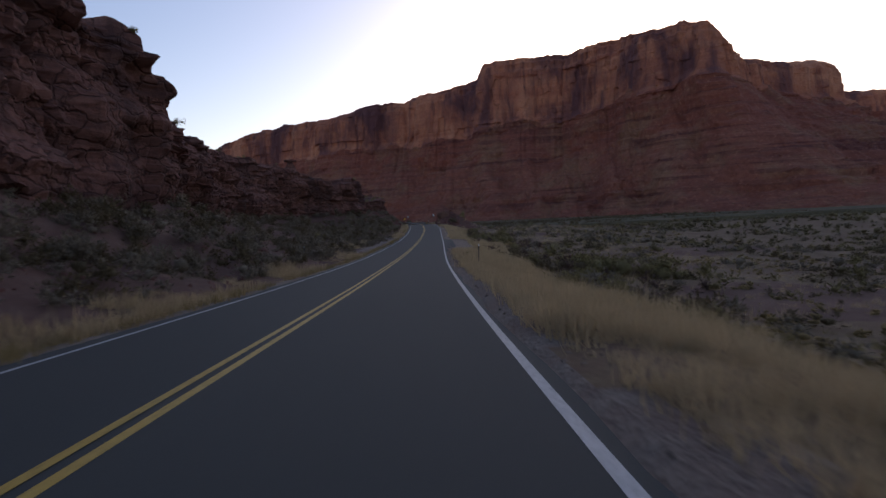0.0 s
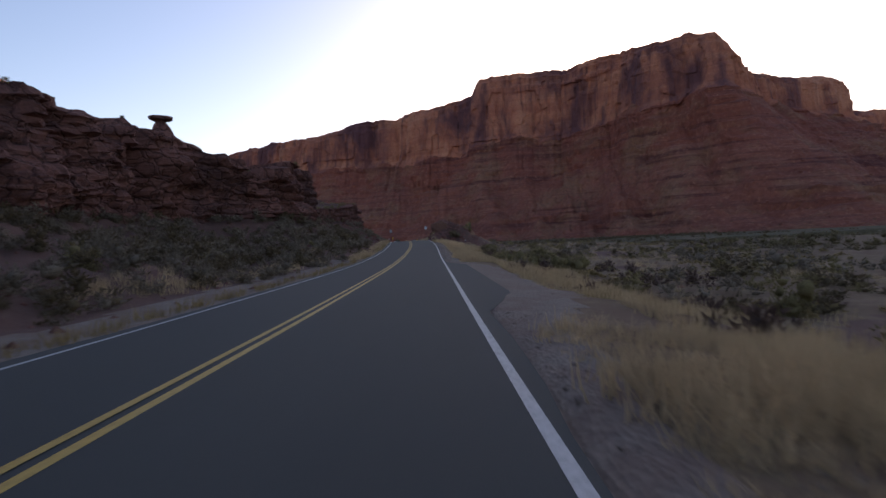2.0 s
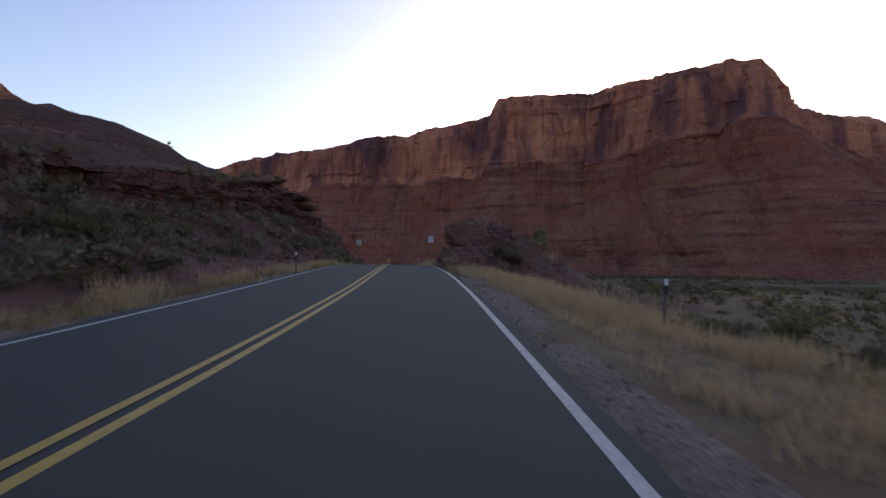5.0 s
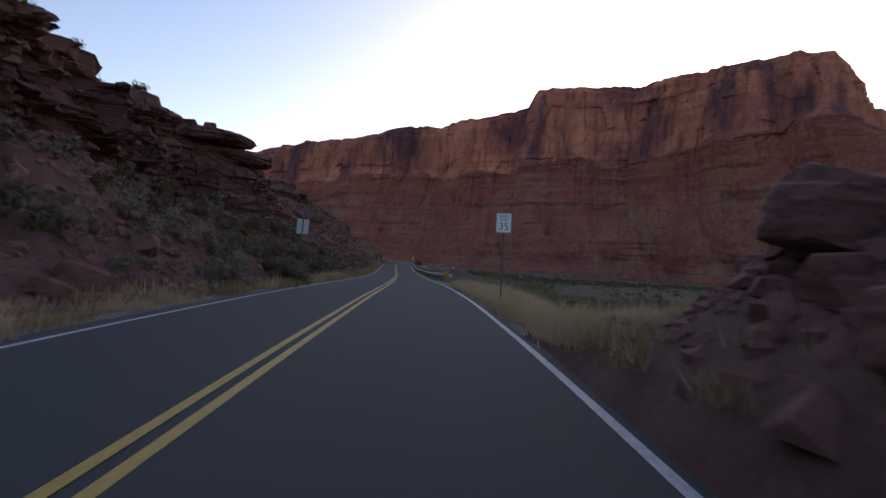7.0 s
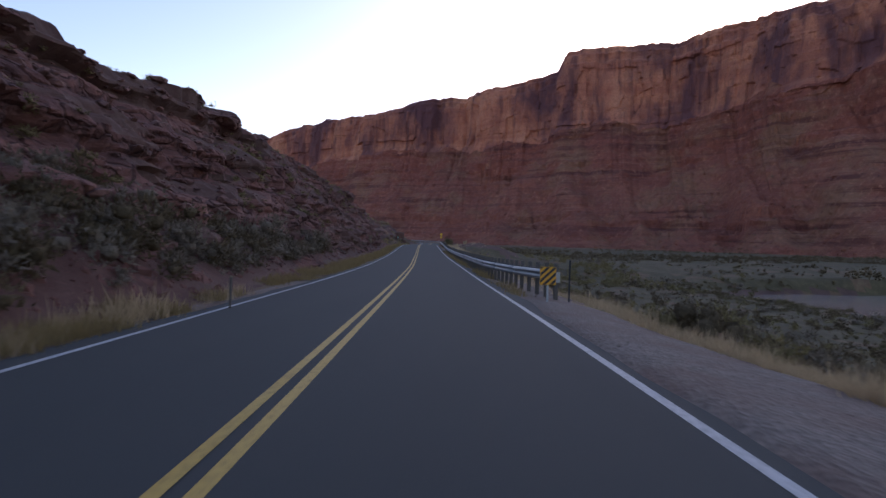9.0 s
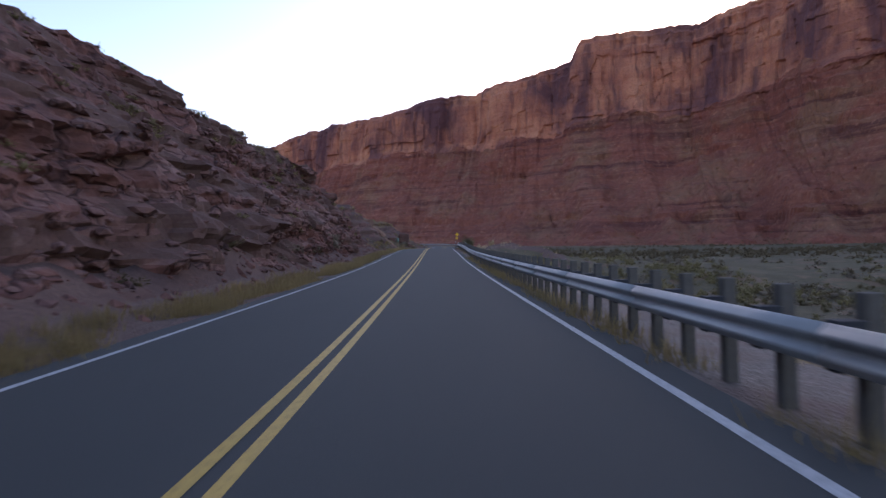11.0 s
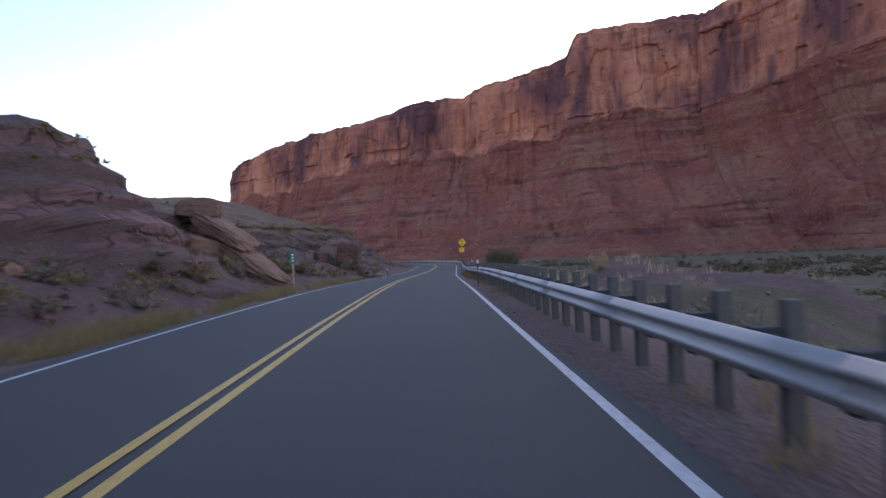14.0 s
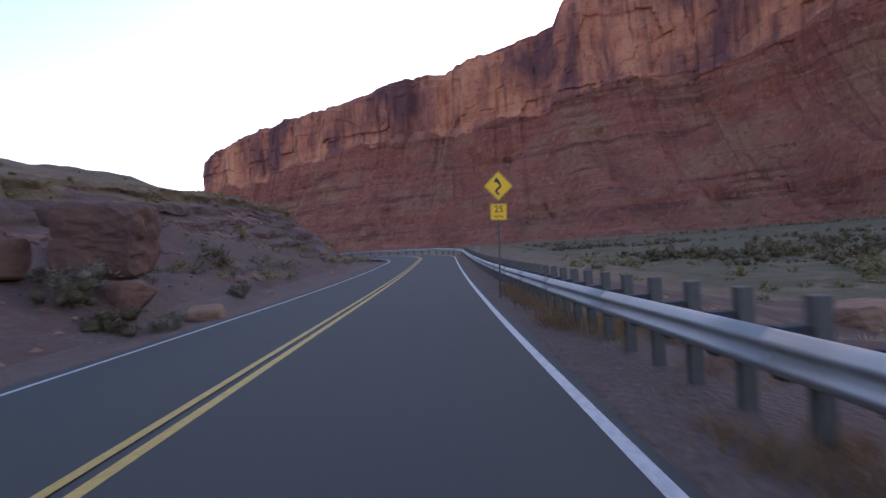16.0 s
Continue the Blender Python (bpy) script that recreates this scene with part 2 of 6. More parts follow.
def make_talus():
    """Reddish rubble slope with broken dark ledges (bedding colour plus painted-in ledge shade), pale ledges and olive
    dust.
    """
    m, nt, b = mat("talus_rock", 0.95)
    blotch = noise_tex(nt, coords(nt), 0.035, 6, 0.62)
    band = noise_tex(nt, coords(nt, (0.004, 0.004, 0.13)), 1.0, 5, 0.62, 0.6)
    patch = noise_tex(nt, coords(nt, (0.016, 0.016, 0.03)), 1.0, 5, 0.6)
    pale = noise_tex(nt, coords(nt, (0.006, 0.006, 0.17)), 1.3, 4, 0.6, 0.5)
    dust = noise_tex(nt, coords(nt), 0.017, 6, 0.65)
    grain = noise_tex(nt, coords(nt), 0.22, 9, 0.8)
    rubble = noise_tex(nt, coords(nt), 0.9, 5, 0.7)
    col = mix(nt, span(nt, blotch, 0.35, 0.65), (0.215, 0.068, 0.046), (0.290, 0.100, 0.064))
    # the dark red beds that lie under the cliff
    g = nt.nodes.new("ShaderNodeNewGeometry")
    xyz = nt.nodes.new("ShaderNodeSeparateXYZ")
    nt.links.new(g.outputs["Position"], xyz.inputs[0])
    wav = nt.nodes.new("ShaderNodeMath")
    wav.operation = "MULTIPLY_ADD"
    nt.links.new(dust, wav.inputs[0])
    wav.inputs[1].default_value = 60.0
    nt.links.new(xyz.outputs["Z"], wav.inputs[2])
    beds = span(nt, wav.outputs[0], 92, 125)
    col = mix(nt, mix_value(nt, beds, 0.55), col, (0.235, 0.066, 0.044))
    # tan and olive dust lower down
    col = mix(nt, mix_value(nt, span(nt, dust, 0.48, 0.64), 0.6), col, (0.27, 0.150, 0.083))
    # dark bedding bands, strengthened to paint in the shade under the ledges
    thick = noise_tex(nt, coords(nt, (0.003, 0.003, 0.11)), 1.0, 5, 0.6, 0.3)
    dark = mix(nt, span(nt, patch, 0.42, 0.54), (0, 0, 0), span(nt, thick, 0.53, 0.57))
    col = mix(nt, mix_value(nt, dark, 0.75), col, (0.105, 0.030, 0.027))
    col = mix(nt, mix_value(nt, span(nt, band, 0.55, 0.61), 0.35), col, (0.125, 0.038, 0.032))
    light = mix(nt, span(nt, patch, 0.48, 0.60), (0, 0, 0), span(nt, pale, 0.56, 0.61))
    col = mix(nt, mix_value(nt, light, 0.35), col, (0.37, 0.160, 0.105))
    col = mix(nt, mix_value(nt, span(nt, grain, 0.46, 0.32), 0.8), col, (0.47, 0.210, 0.128))
    col = mix(nt, mix_value(nt, span(nt, grain, 0.53, 0.70), 0.85), col, (0.085, 0.032, 0.027))
    col = mix(nt, mix_value(nt, span(nt, rubble, 0.58, 0.75), 0.5), col, (0.40, 0.20, 0.13))
    nt.links.new(col, b.inputs["Base Color"])
    bump(nt, b, mix(nt, 0.25, grain, rubble), 1.0, 2.2)
    return m


ASPHALT = make_asphalt()
YELLOW = make_paint("yellow_paint", (0.50, 0.315, 0.065))
WHITE = make_paint("white_paint", (0.50, 0.50, 0.50), 0.25)
ROCK = make_rock("red_rock", (0.095, 0.040, 0.034), (0.185, 0.078, 0.060), (0.27, 0.125, 0.095), (0.05, 0.028, 0.028), joints=0.55, bump_d=0.35)
MESA = make_rock("mesa_rock", (0.27, 0.088, 0.058), (0.46, 0.165, 0.098), (0.60, 0.265, 0.155), (0.14, 0.062, 0.060), strata=0.45, scale=0.2, bump_d=2.5, streak=0.8, patch=(0.015, (0.125, 0.054, 0.062), 0.95))
TALUS = make_talus()
SOIL = make_soil("scrub_soil", (0.175, 0.112, 0.062), (0.150, 0.078, 0.050), (0.235, 0.165, 0.088))
REDDIRT = make_soil("red_dirt", (0.132, 0.066, 0.050), (0.102, 0.050, 0.040), (0.165, 0.098, 0.074), 1.4)
REDSTONE = make_rock("broken_red_rock", (0.095, 0.040, 0.032), (0.170, 0.074, 0.056), (0.25, 0.118, 0.090), (0.09, 0.045, 0.04), strata=0.9, bump_d=0.06)
PINKROCK = make_rock("pinkish_rock", (0.115, 0.055, 0.047), (0.205, 0.100, 0.080), (0.285, 0.158, 0.128), (0.085, 0.044, 0.040), strata=1.6, joints=0.6, bump_d=0.35)
REDEARTH = make_soil("red_earth", (0.128, 0.058, 0.044), (0.096, 0.043, 0.034), (0.170, 0.090, 0.068), 1.4)
SHALE = make_soil("purple_brown_shale", (0.125, 0.069, 0.056), (0.165, 0.098, 0.076), (0.092, 0.052, 0.046), 0.8, 0.10)
GRAVEL = make_gravel("gravel", (0.126, 0.099, 0.080), (0.265, 0.210, 0.172), (0.17, 0.106, 0.080))
REDGRAVEL = make_gravel("reddish_gravel", (0.085, 0.056, 0.046), (0.165, 0.108, 0.088), (0.115, 0.064, 0.050))
SAGE = make_leaf("sage_leaf", (0.31, 0.250, 0.185), (0.24, 0.188, 0.135), dark=0.4, speck=0.5)
GREEN = make_leaf("green_leaf", (0.265, 0.212, 0.095), (0.315, 0.25, 0.12), dark=0.4, speck=0.45)
DARKLEAF = make_leaf("dark_leaf", (0.170, 0.126, 0.072), (0.21, 0.155, 0.090), dark=0.45)
THICKET = make_leaf("thicket_leaf", (0.190, 0.148, 0.078), (0.235, 0.185, 0.10), dark=0.45, speck=0.4)
DRY = make_leaf("dry_grass", (0.66, 0.49, 0.29), (0.50, 0.375, 0.225), dark=0.25, speck=0.15, through_light=0.45)
OLIVE = make_leaf("olive_grass", (0.34, 0.25, 0.115), (0.40, 0.295, 0.14), dark=0.35, speck=0.2, through_light=0.45)
RUST = make_leaf("rusty_weed", (0.37, 0.215, 0.110), (0.31, 0.19, 0.105), dark=0.35, speck=0.3, through_light=0.35)
REDTWIG = make_leaf("bare_twigs", (0.16, 0.105, 0.085), (0.20, 0.13, 0.10), dark=0.4)
TWIG = make_plain("twig", (0.10, 0.075, 0.055))
STEEL = make_plain("galvanised_steel", (0.43, 0.42, 0.40), 0.5, 0.25, 0.5, 5.0)
POSTWOOD = make_plain("weathered_post", (0.15, 0.130, 0.110), 0.85, 0.0, 0.75, 14.0)
BLOCKDARK = make_plain("dark_block", (0.045, 0.045, 0.05), 0.8, 0.0, 0.5, 14.0)
SIGNWHITE = make_plain("sign_white", (0.75, 0.75, 0.75), 0.45, 0.0, 0.15)
SIGNBLACK = make_plain("sign_black", (0.03, 0.03, 0.035), 0.5)
SIGNYELLOW = make_plain("sign_yellow", (0.98, 0.52, 0.015), 0.4, 0.0, 0.06)
MARKER = make_plain("marker_amber", (0.72, 0.33, 0.02), 0.4, 0.0, 0.1)
SIGNGREEN = make_plain("sign_green", (0.02, 0.22, 0.13), 0.45, 0.0, 0.15)
SIGNBACK = make_plain("sign_back", (0.40, 0.41, 0.42), 0.5, 0.6, 0.25)
SLABROCK = make_rock("tan_slab_rock", (0.19, 0.100, 0.064), (0.27, 0.148, 0.094), (0.34, 0.20, 0.13), (0.15, 0.08, 0.06), strata=0.7, bump_d=0.08)
BOULDER = make_rock("brown_boulder_rock", (0.10, 0.048, 0.035), (0.165, 0.080, 0.056), (0.22, 0.115, 0.082), (0.07, 0.042, 0.038), strata=0.5, bump_d=0.08)


def make_water():
    m, nt, b = mat("river_water", 0.12)
    nt.links.new(mix(nt, noise_tex(nt, coords(nt), 0.06, 3), (0.27, 0.215, 0.18), (0.33, 0.27, 0.23)), b.inputs["Base Color"])
    b.inputs["Specular IOR Level"].default_value = 0.5
    bump(nt, b, noise_tex(nt, coords(nt, (1, 0.5, 1)), 1.2, 4), 0.6, 0.12)
    return m


WATER = make_water()
RIVERGRASS = make_soil("river_flat_grass", (0.118, 0.094, 0.046), (0.084, 0.066, 0.036), (0.165, 0.128, 0.066), 0.7, 0.12)

# ---- the road's line ----
ROAD_Y = [-420, -60, -20, -10, 0, 10, 20, 30, 40, 50, 60, 70, 80, 90, 100, 110, 120, 130, 140, 150, 160, 170, 180, 190, 200, 210, 220, 230, 240, 250, 260, 270, 280, 290, 300, 310, 320, 330, 340, 350, 360, 370, 380, 390, 425]
ROAD_X = [-3, -1.2, -0.78, -0.92, -1.14, -1.31, -1.4, -1.47, -1.46, -1.36, -1.26, -1.15, -1.05, -0.99, -0.96, -0.91, -0.86, -0.95, -1.26, -1.74, -2.34, -3.02, -3.77, -4.64, -5.62, -6.64, -7.67, -8.75, -9.93, -11.1, -12.27, -13.43, -14.56, -15.71, -16.79, -17.78, -18.71, -19.56, -20.32, -20.97, -21.59, -22.19, -22.77, -23.35, -25.4]
RISE_Y = [-420, -60, -20, -10, 0, 10, 20, 30, 40, 50, 60, 70, 80, 90, 100, 110, 120, 130, 140, 150, 160, 170, 180, 190, 200, 210, 220, 230, 240, 250, 260, 270, 280, 290, 300, 310, 320, 330, 340, 350, 360, 370, 380, 390, 400, 410, 420, 430, 520]
RISE_Z = [8, 4.6, 2.6, 2.09, 1.56, 1.08, 0.66, 0.31, 0.02, -0.17, -0.27, -0.33, -0.37, -0.37, -0.29, -0.09, 0.21, 0.58, 0.96, 1.22, 1.34, 1.33, 1.2, 1.03, 0.84, 0.64, 0.49, 0.39, 0.34, 0.33, 0.37, 0.49, 0.68, 0.83, 0.92, 0.93, 0.84, 0.65, 0.46, 0.31, 0.22, 0.2, 0.25, 0.36, 0.52, 0.7, 0.86, 0.95, 1]
# cross slope of the right lane
FALL_Y = [-60, 0, 40, 80, 120, 160, 200, 240, 260, 280, 300, 320, 350, 390, 520]
FALL = [-0.012, -0.014, -0.022, -0.025, -0.020, -0.011, -0.007, -0.010, -0.016, -0.026, -0.036, -0.042, -0.044, -0.036, -0.023]


def smooth_line(xs, ys):
    """A smooth function through the given stations (monotone in x)."""
    xs, ys = np.array(xs, float), np.array(ys, float)
    fine = np.arange(xs[0], xs[-1] + 0.5, 0.5)
    val = np.interp(fine, xs, ys)
    k = np.hanning(25)
    k /= k.sum()
    pad = np.r_[2 * val[0] - val[12:0:-1], val, 2 * val[-1] - val[-2:-14:-1]]
    val = np.convolve(pad, k, "valid")
    return lambda q: np.interp(q, fine, val)


road_x = smooth_line(ROAD_Y, ROAD_X)
road_z = smooth_line(RISE_Y, RISE_Z)
LEFT_W, RIGHT_W = 3.31, 3.55

# centre line with the bend to the left at its far end
cy = np.arange(-420.0, 389.0, 1.5)
NS = len(cy) - 1
centre = [np.array([road_x(y), y]) for y in cy]
head = math.atan2(-(centre[-1][0] - centre[-8][0]), centre[-1][1] - centre[-8][1])
while head < radians(84):
    head += 1.5 / 34.0
    centre.append(centre[-1] + 1.5 * np.array([-math.sin(head), math.cos(head)]))
for _ in range(28):
    centre.append(centre[-1] + 1.5 * np.array([-math.sin(head), math.cos(head)]))
centre = np.array(centre)
tang = np.gradient(centre, axis=0)
tang /= np.linalg.norm(tang, axis=1, keepdims=True)
norm_r = np.stack([tang[:, 1], -tang[:, 0]], 1)
centre_z = road_z(np.minimum(centre[:, 1], 500))


def cross_fall(d, y):
    """Height of the road's surface beside its crown."""
    return np.where(d < 0, 0.031 * d, np.interp(y, FALL_Y, FALL) * d)


def ribbon(name, d0, d1, lift, material, first=0, last=None, wob=0.0, n=2, seed=0, narrow=0.0):
    sel = slice(first, last)
    c, nr, z = centre[sel], norm_r[sel], centre_z[sel]
    rows = []
    for k in range(n):
        d = d0 + (d1 - d0) * k / (n - 1)
        dd = np.full(len(c), d)
        if wob and k == n - 1:
            dd = dd + wob * fbm(c[:, 1] * 0.35, 0, 0, 4, seed)
        if wob and k == 0 and d0 < 0:
            dd = dd + wob * fbm(c[:, 1] * 0.35, 9, 0, 4, seed)
        if narrow and d > RIGHT_W:
            dd = dd - narrow * np.interp(c[:, 1], [56, 62, 84, 90, 192, 206, 284, 300], [1, 0, 0, 1, 1, 0, 0, 1])
        p = c + nr * dd[:, None]
        rows.append(np.c_[p, z + cross_fall(dd, c[:, 1]) + lift])
    v = np.stack(rows, 1).reshape(-1, 3)
    return mesh_arrays(name, v, grid_faces(len(c), n, True), [material])


road = new("road", ribbon("road", -LEFT_W - 0.45, RIGHT_W + 0.45, 0.0, ASPHALT, n=9, wob=0.10, seed=5, narrow=0.24))
tagged(road, "dark grey asphalt two lane road with painted lines", "road", kind="structure")
for nm, a, b_, m_, lab in (("centre_line", -0.17, -0.06, YELLOW, "solid yellow painted centre line"), ("centre_line", 0.06, 0.17, YELLOW, "solid yellow painted centre line"),
                           ("edge_line", RIGHT_W - 0.055, RIGHT_W + 0.065, WHITE, "solid white painted edge line"), ("edge_line", -LEFT_W - 0.06, -LEFT_W + 0.05, WHITE, "thin white painted edge line")):
    ob = new(nm, ribbon(nm, a, b_, 0.004, m_))
    ob.parent = road
    tagged(ob, lab)

# ---- the lie of the land ----
# left side: stations along y; foot of the rock face (x), its top (z), the hill behind it (z)
BANK_Y = [-420.4, -60.4, -0.4, 30.1, 42.4, 46.4, 50.5, 56.6, 62.8, 76.1, 91.5, 102.7, 108.9, 112, 118.2, 126.3, 133.2, 136.2, 143, 151.8, 159.6, 167.7, 173.7, 177.3, 184.9, 189.9, 195, 198, 202.2, 208.4, 217.9, 223.6, 237, 250.8, 262.9, 274.9, 280, 284, 287.5, 293, 302.9, 307.8, 311.8, 314.5, 318.2, 321.6, 330.2, 351.5, 379.8, 404, 411, 418, 450, 520, 900]
FACE_X = [-25, -20.2, -20.2, -20.1, -19.3, -18.5, -20.3, -22.4, -23.7, -26.8, -27.2, -26, -23.5, -21.5, -17.8, -16.3, -15.3, -18.9, -24.1, -23, -16.2, -13.1, -13.8, -17.6, -17.3, -16.9, -14.7, -15.4, -16.1, -15.1, -14.9, -15.2, -16.6, -18.2, -19.9, -21.3, -22, -22.9, -22.3, -24.7, -27.1, -25.0, -25.6, -29.0, -28.4, -28.9, -33.2, -35.4, -36, -41, -70, -135, -140, -170, -420]
TOP_Z = [16.5, 17.5, 18.5, 18.5, 17.5, 14.4, 12.3, 13, 12.6, 13.5, 13.4, 13.3, 13.2, 10.9, 9.9, 12.3, 12, 9, 7.8, 7.6, 7.3, 9.5, 9.6, 9.2, 10.6, 10.7, 10.9, 9.8, 10.1, 10.4, 10.4, 10.5, 10.8, 10.4, 9.6, 9.3, 9.5, 8.3, 7.7, 6.4, 6.1, 7.7, 7.5, 4.4, 5.2, 5.0, 5.1, 6.4, 7.4, 7.5, 8, 9, 12, 14, 16]
HILL_Z = [24.5, 24.5, 22.5, 21.4, 19.3, 18.3, 18.3, 18.3, 18.4, 18.5, 18.6, 17.7, 15.2, 13.2, 12.7, 13.1, 13, 13.1, 11.7, 11.7, 11.8, 13.4, 15.5, 18.9, 20.8, 20, 19.6, 18.8, 18.2, 18.6, 18.1, 18, 17.8, 16.1, 14.1, 13, 12, 10.6, 10.2, 10.2, 10.5, 10.5, 10.0, 9.2, 9.0, 9.5, 9.4, 11.9, 13.9, 15.4, 15, 17, 22, 28, 40]


def station(ys, vals):
    xs, vs = np.array(ys, float), np.array(vals, float)
    fine = np.arange(xs[0], xs[-1] + 0.25, 0.25)
    val = np.interp(fine, xs, vs)
    k = np.hanning(11)
    k /= k.sum()
    val = np.convolve(np.pad(val, 5, mode="edge"), k, "valid")
    return lambda q: np.interp(q, fine, val)


face_x, top_z, hill_z = station(BANK_Y, FACE_X), station(BANK_Y, TOP_Z), station(BANK_Y, HILL_Z)
FOOT_Y = [-420.4, -0.4, 45.4, 60.7, 112, 137.2, 151.8, 167.7, 186.9, 199.1, 207.4, 226.5, 250.8, 270.9, 286, 320.7, 379.8, 430, 900]
FOOT_Z = [8.4, 5.7, 4.9, 4.5, 5, 5.3, 5.8, 5.8, 5.9, 4.8, 2.8, 2.1, 1.4, 1.6, 2.1, 2.9, 4.9, 7.1, 10.7]
foot_z = station(FOOT_Y, FOOT_Z)
face_lean = station([-420, 196, 204, 216, 236, 262, 275, 281, 290, 310, 319, 326, 900], [0.18, 0.18, 0.8, 0.85, 0.75, 0.65, 0.65, 0.6, 0.9, 1.0, 1.3, 1.2, 1.2])
RIVER_Y = [-2000, 0, 150, 200, 235, 255, 262, 277, 289, 297, 303, 307, 311, 318, 340, 900, 2500]
RIVER_D = [900, 700, 330, 190, 108, 70, 63, 61, 57, 58, 66, 76, 100, 200, 500, 900, 900]
WATER_Z = -7.1


def step(a, b_, q):
    t = np.clip((q - a) / (b_ - a), 0, 1)
    return t * t * (3 - 2 * t)


def shale_mound(d, y):
    return 3.2 * np.exp(-np.abs((d - 15) / np.where(d < 15, 5.5, 9.0)) ** 2.4 - np.abs((y - 318) / 11.0) ** 2.4)


def ground_z(x, y):
    """Height of the ground sheet."""
    x, y = np.asarray(x, float), np.asarray(y, float)
    yc = np.clip(y, -420, 900)
    d = x - np.interp(yc, np.r_[centre[:NS:4, 1], 470, 520, 900], np.r_[centre[:NS:4, 0], -40, -60, -200])
    zr = road_z(np.clip(y, -420, 520))
    rough = 0.10 * fbm(x * 0.45, y * 0.45, 0, 4, 3) + 0.28 * fbm(x * 0.11, y * 0.11, 0, 3, 4)
    # right of the road: verge, bank, flood plain, river
    bank = np.interp(yc, [-60, 0, 60, 90, 150, 163, 186, 194, 230, 300, 312, 330, 345, 420], [2.2, 2.0, 1.7, 1.4, 1.6, 1.3, 2.4, 3.2, 4.6, 4.8, 3.0, 1.8, 2.2, 2.6])
    out = np.interp(yc, [-60, 60, 140, 165, 185, 200, 250, 330, 420], [9, 9, 8, 12, 12, 13, 15, 13, 16])
    edge_z = np.interp(y, FALL_Y, FALL) * 4.0
    right = zr + edge_z - 0.03 - 0.10 * step(4.2, 6.0, d) - bank * step(5.0, 5.0 + out, d)
    flat = -2.6 - 0.035 * np.clip(d - 14, 0, 80)
    right = right + np.where(d > 14, np.clip(flat + 2.6, -1.5, 0), 0)
    rd = np.interp(y, RIVER_Y, RIVER_D)
    w = d - rd
    right = right * (1 - step(-14, -1, w)) + (-6.5) * step(-14, -1, w)
    right = right - 1.6 * step(-1.0, 3, w) + 3.0 * step(54, 60, w)
    right = np.where(w > 57.5, -5.1, right)
    amp = step(4.6, 9, d)
    right = right + rough * amp * np.where((w > -1) & (w < 57), 0.2, 1.0)
    # rubble mound beside the road
    md = (d - 7.6 - 0.10 * (y - 156.2)) / np.where(d - 0.10 * (y - 156.2) < 7.8, 3.0, 6.5)
    my = (y - 155.0) / np.where(y < 155.0, 4.3, 6.0)
    right = right + 3.0 * np.exp(-(np.abs(md) ** 2.6) - np.abs(my) ** 2.1) * (1 + 0.25 * fbm(x * 0.5, y * 0.5, 0, 3, 8))
    # low shale mound beyond the rail
    right = right + shale_mound(d, y) * (1 + 0.18 * fbm(x * 0.2, y * 0.2, 0, 3, 9))
    # left of the road: verge, talus up to the rock
    fx, fz = face_x(yc), foot_z(yc)
    edge = np.interp(yc, [-60, 50, 60, 100, 110, 240, 300, 320, 332, 345, 420], [-5.0, -5.0, -7.0, -7.0, -5.4, -4.8, -5.0, -5.6, -5.4, -4.6, -5.0])
    toe = d - edge
    run = np.maximum(edge - (fx - (x - d)), 2.0)
    k = np.clip(-toe / run, 0, 1.6)
    left = zr - 0.13 - 0.05 * step(-4.0, -4.8, d) + (fz - zr + 0.1) * (0.62 * np.clip(k, 0, 1) + 0.38 * np.clip(k, 0, 1) ** 2)
    left = left + rough * 1.5 * step(0.0, -2.5, toe) + 0.25 * fbm(x * 0.9, y * 0.9, 2, 3, 12) * step(0.0, -3, toe)
    left = left - 4.5 * step(1.02, 1.25, k)
    left = np.where(d < -90, np.minimum(left, 0.0), left)
    z = np.where(d >= 0, right, left)
    under = zr - 0.10 - 0.05 * np.abs(d)
    z = np.where(np.abs(d) < 3.9, under - 0.05, z)
    bend = (y > 392) & (y < 470) & (x > -140) & (x < -22)
    z = np.where(bend, np.minimum(z, np.where(d < -9, z, zr - 0.25)), z)
    return z


def near_bend(x, y):
    """Distance to the road's centre line, for the bend."""
    c = centre[centre[:, 1] > 375]
    return np.sqrt(((x[..., None] - c[:, 0]) ** 2 + (y[..., None] - c[:, 1]) ** 2).min(-1))


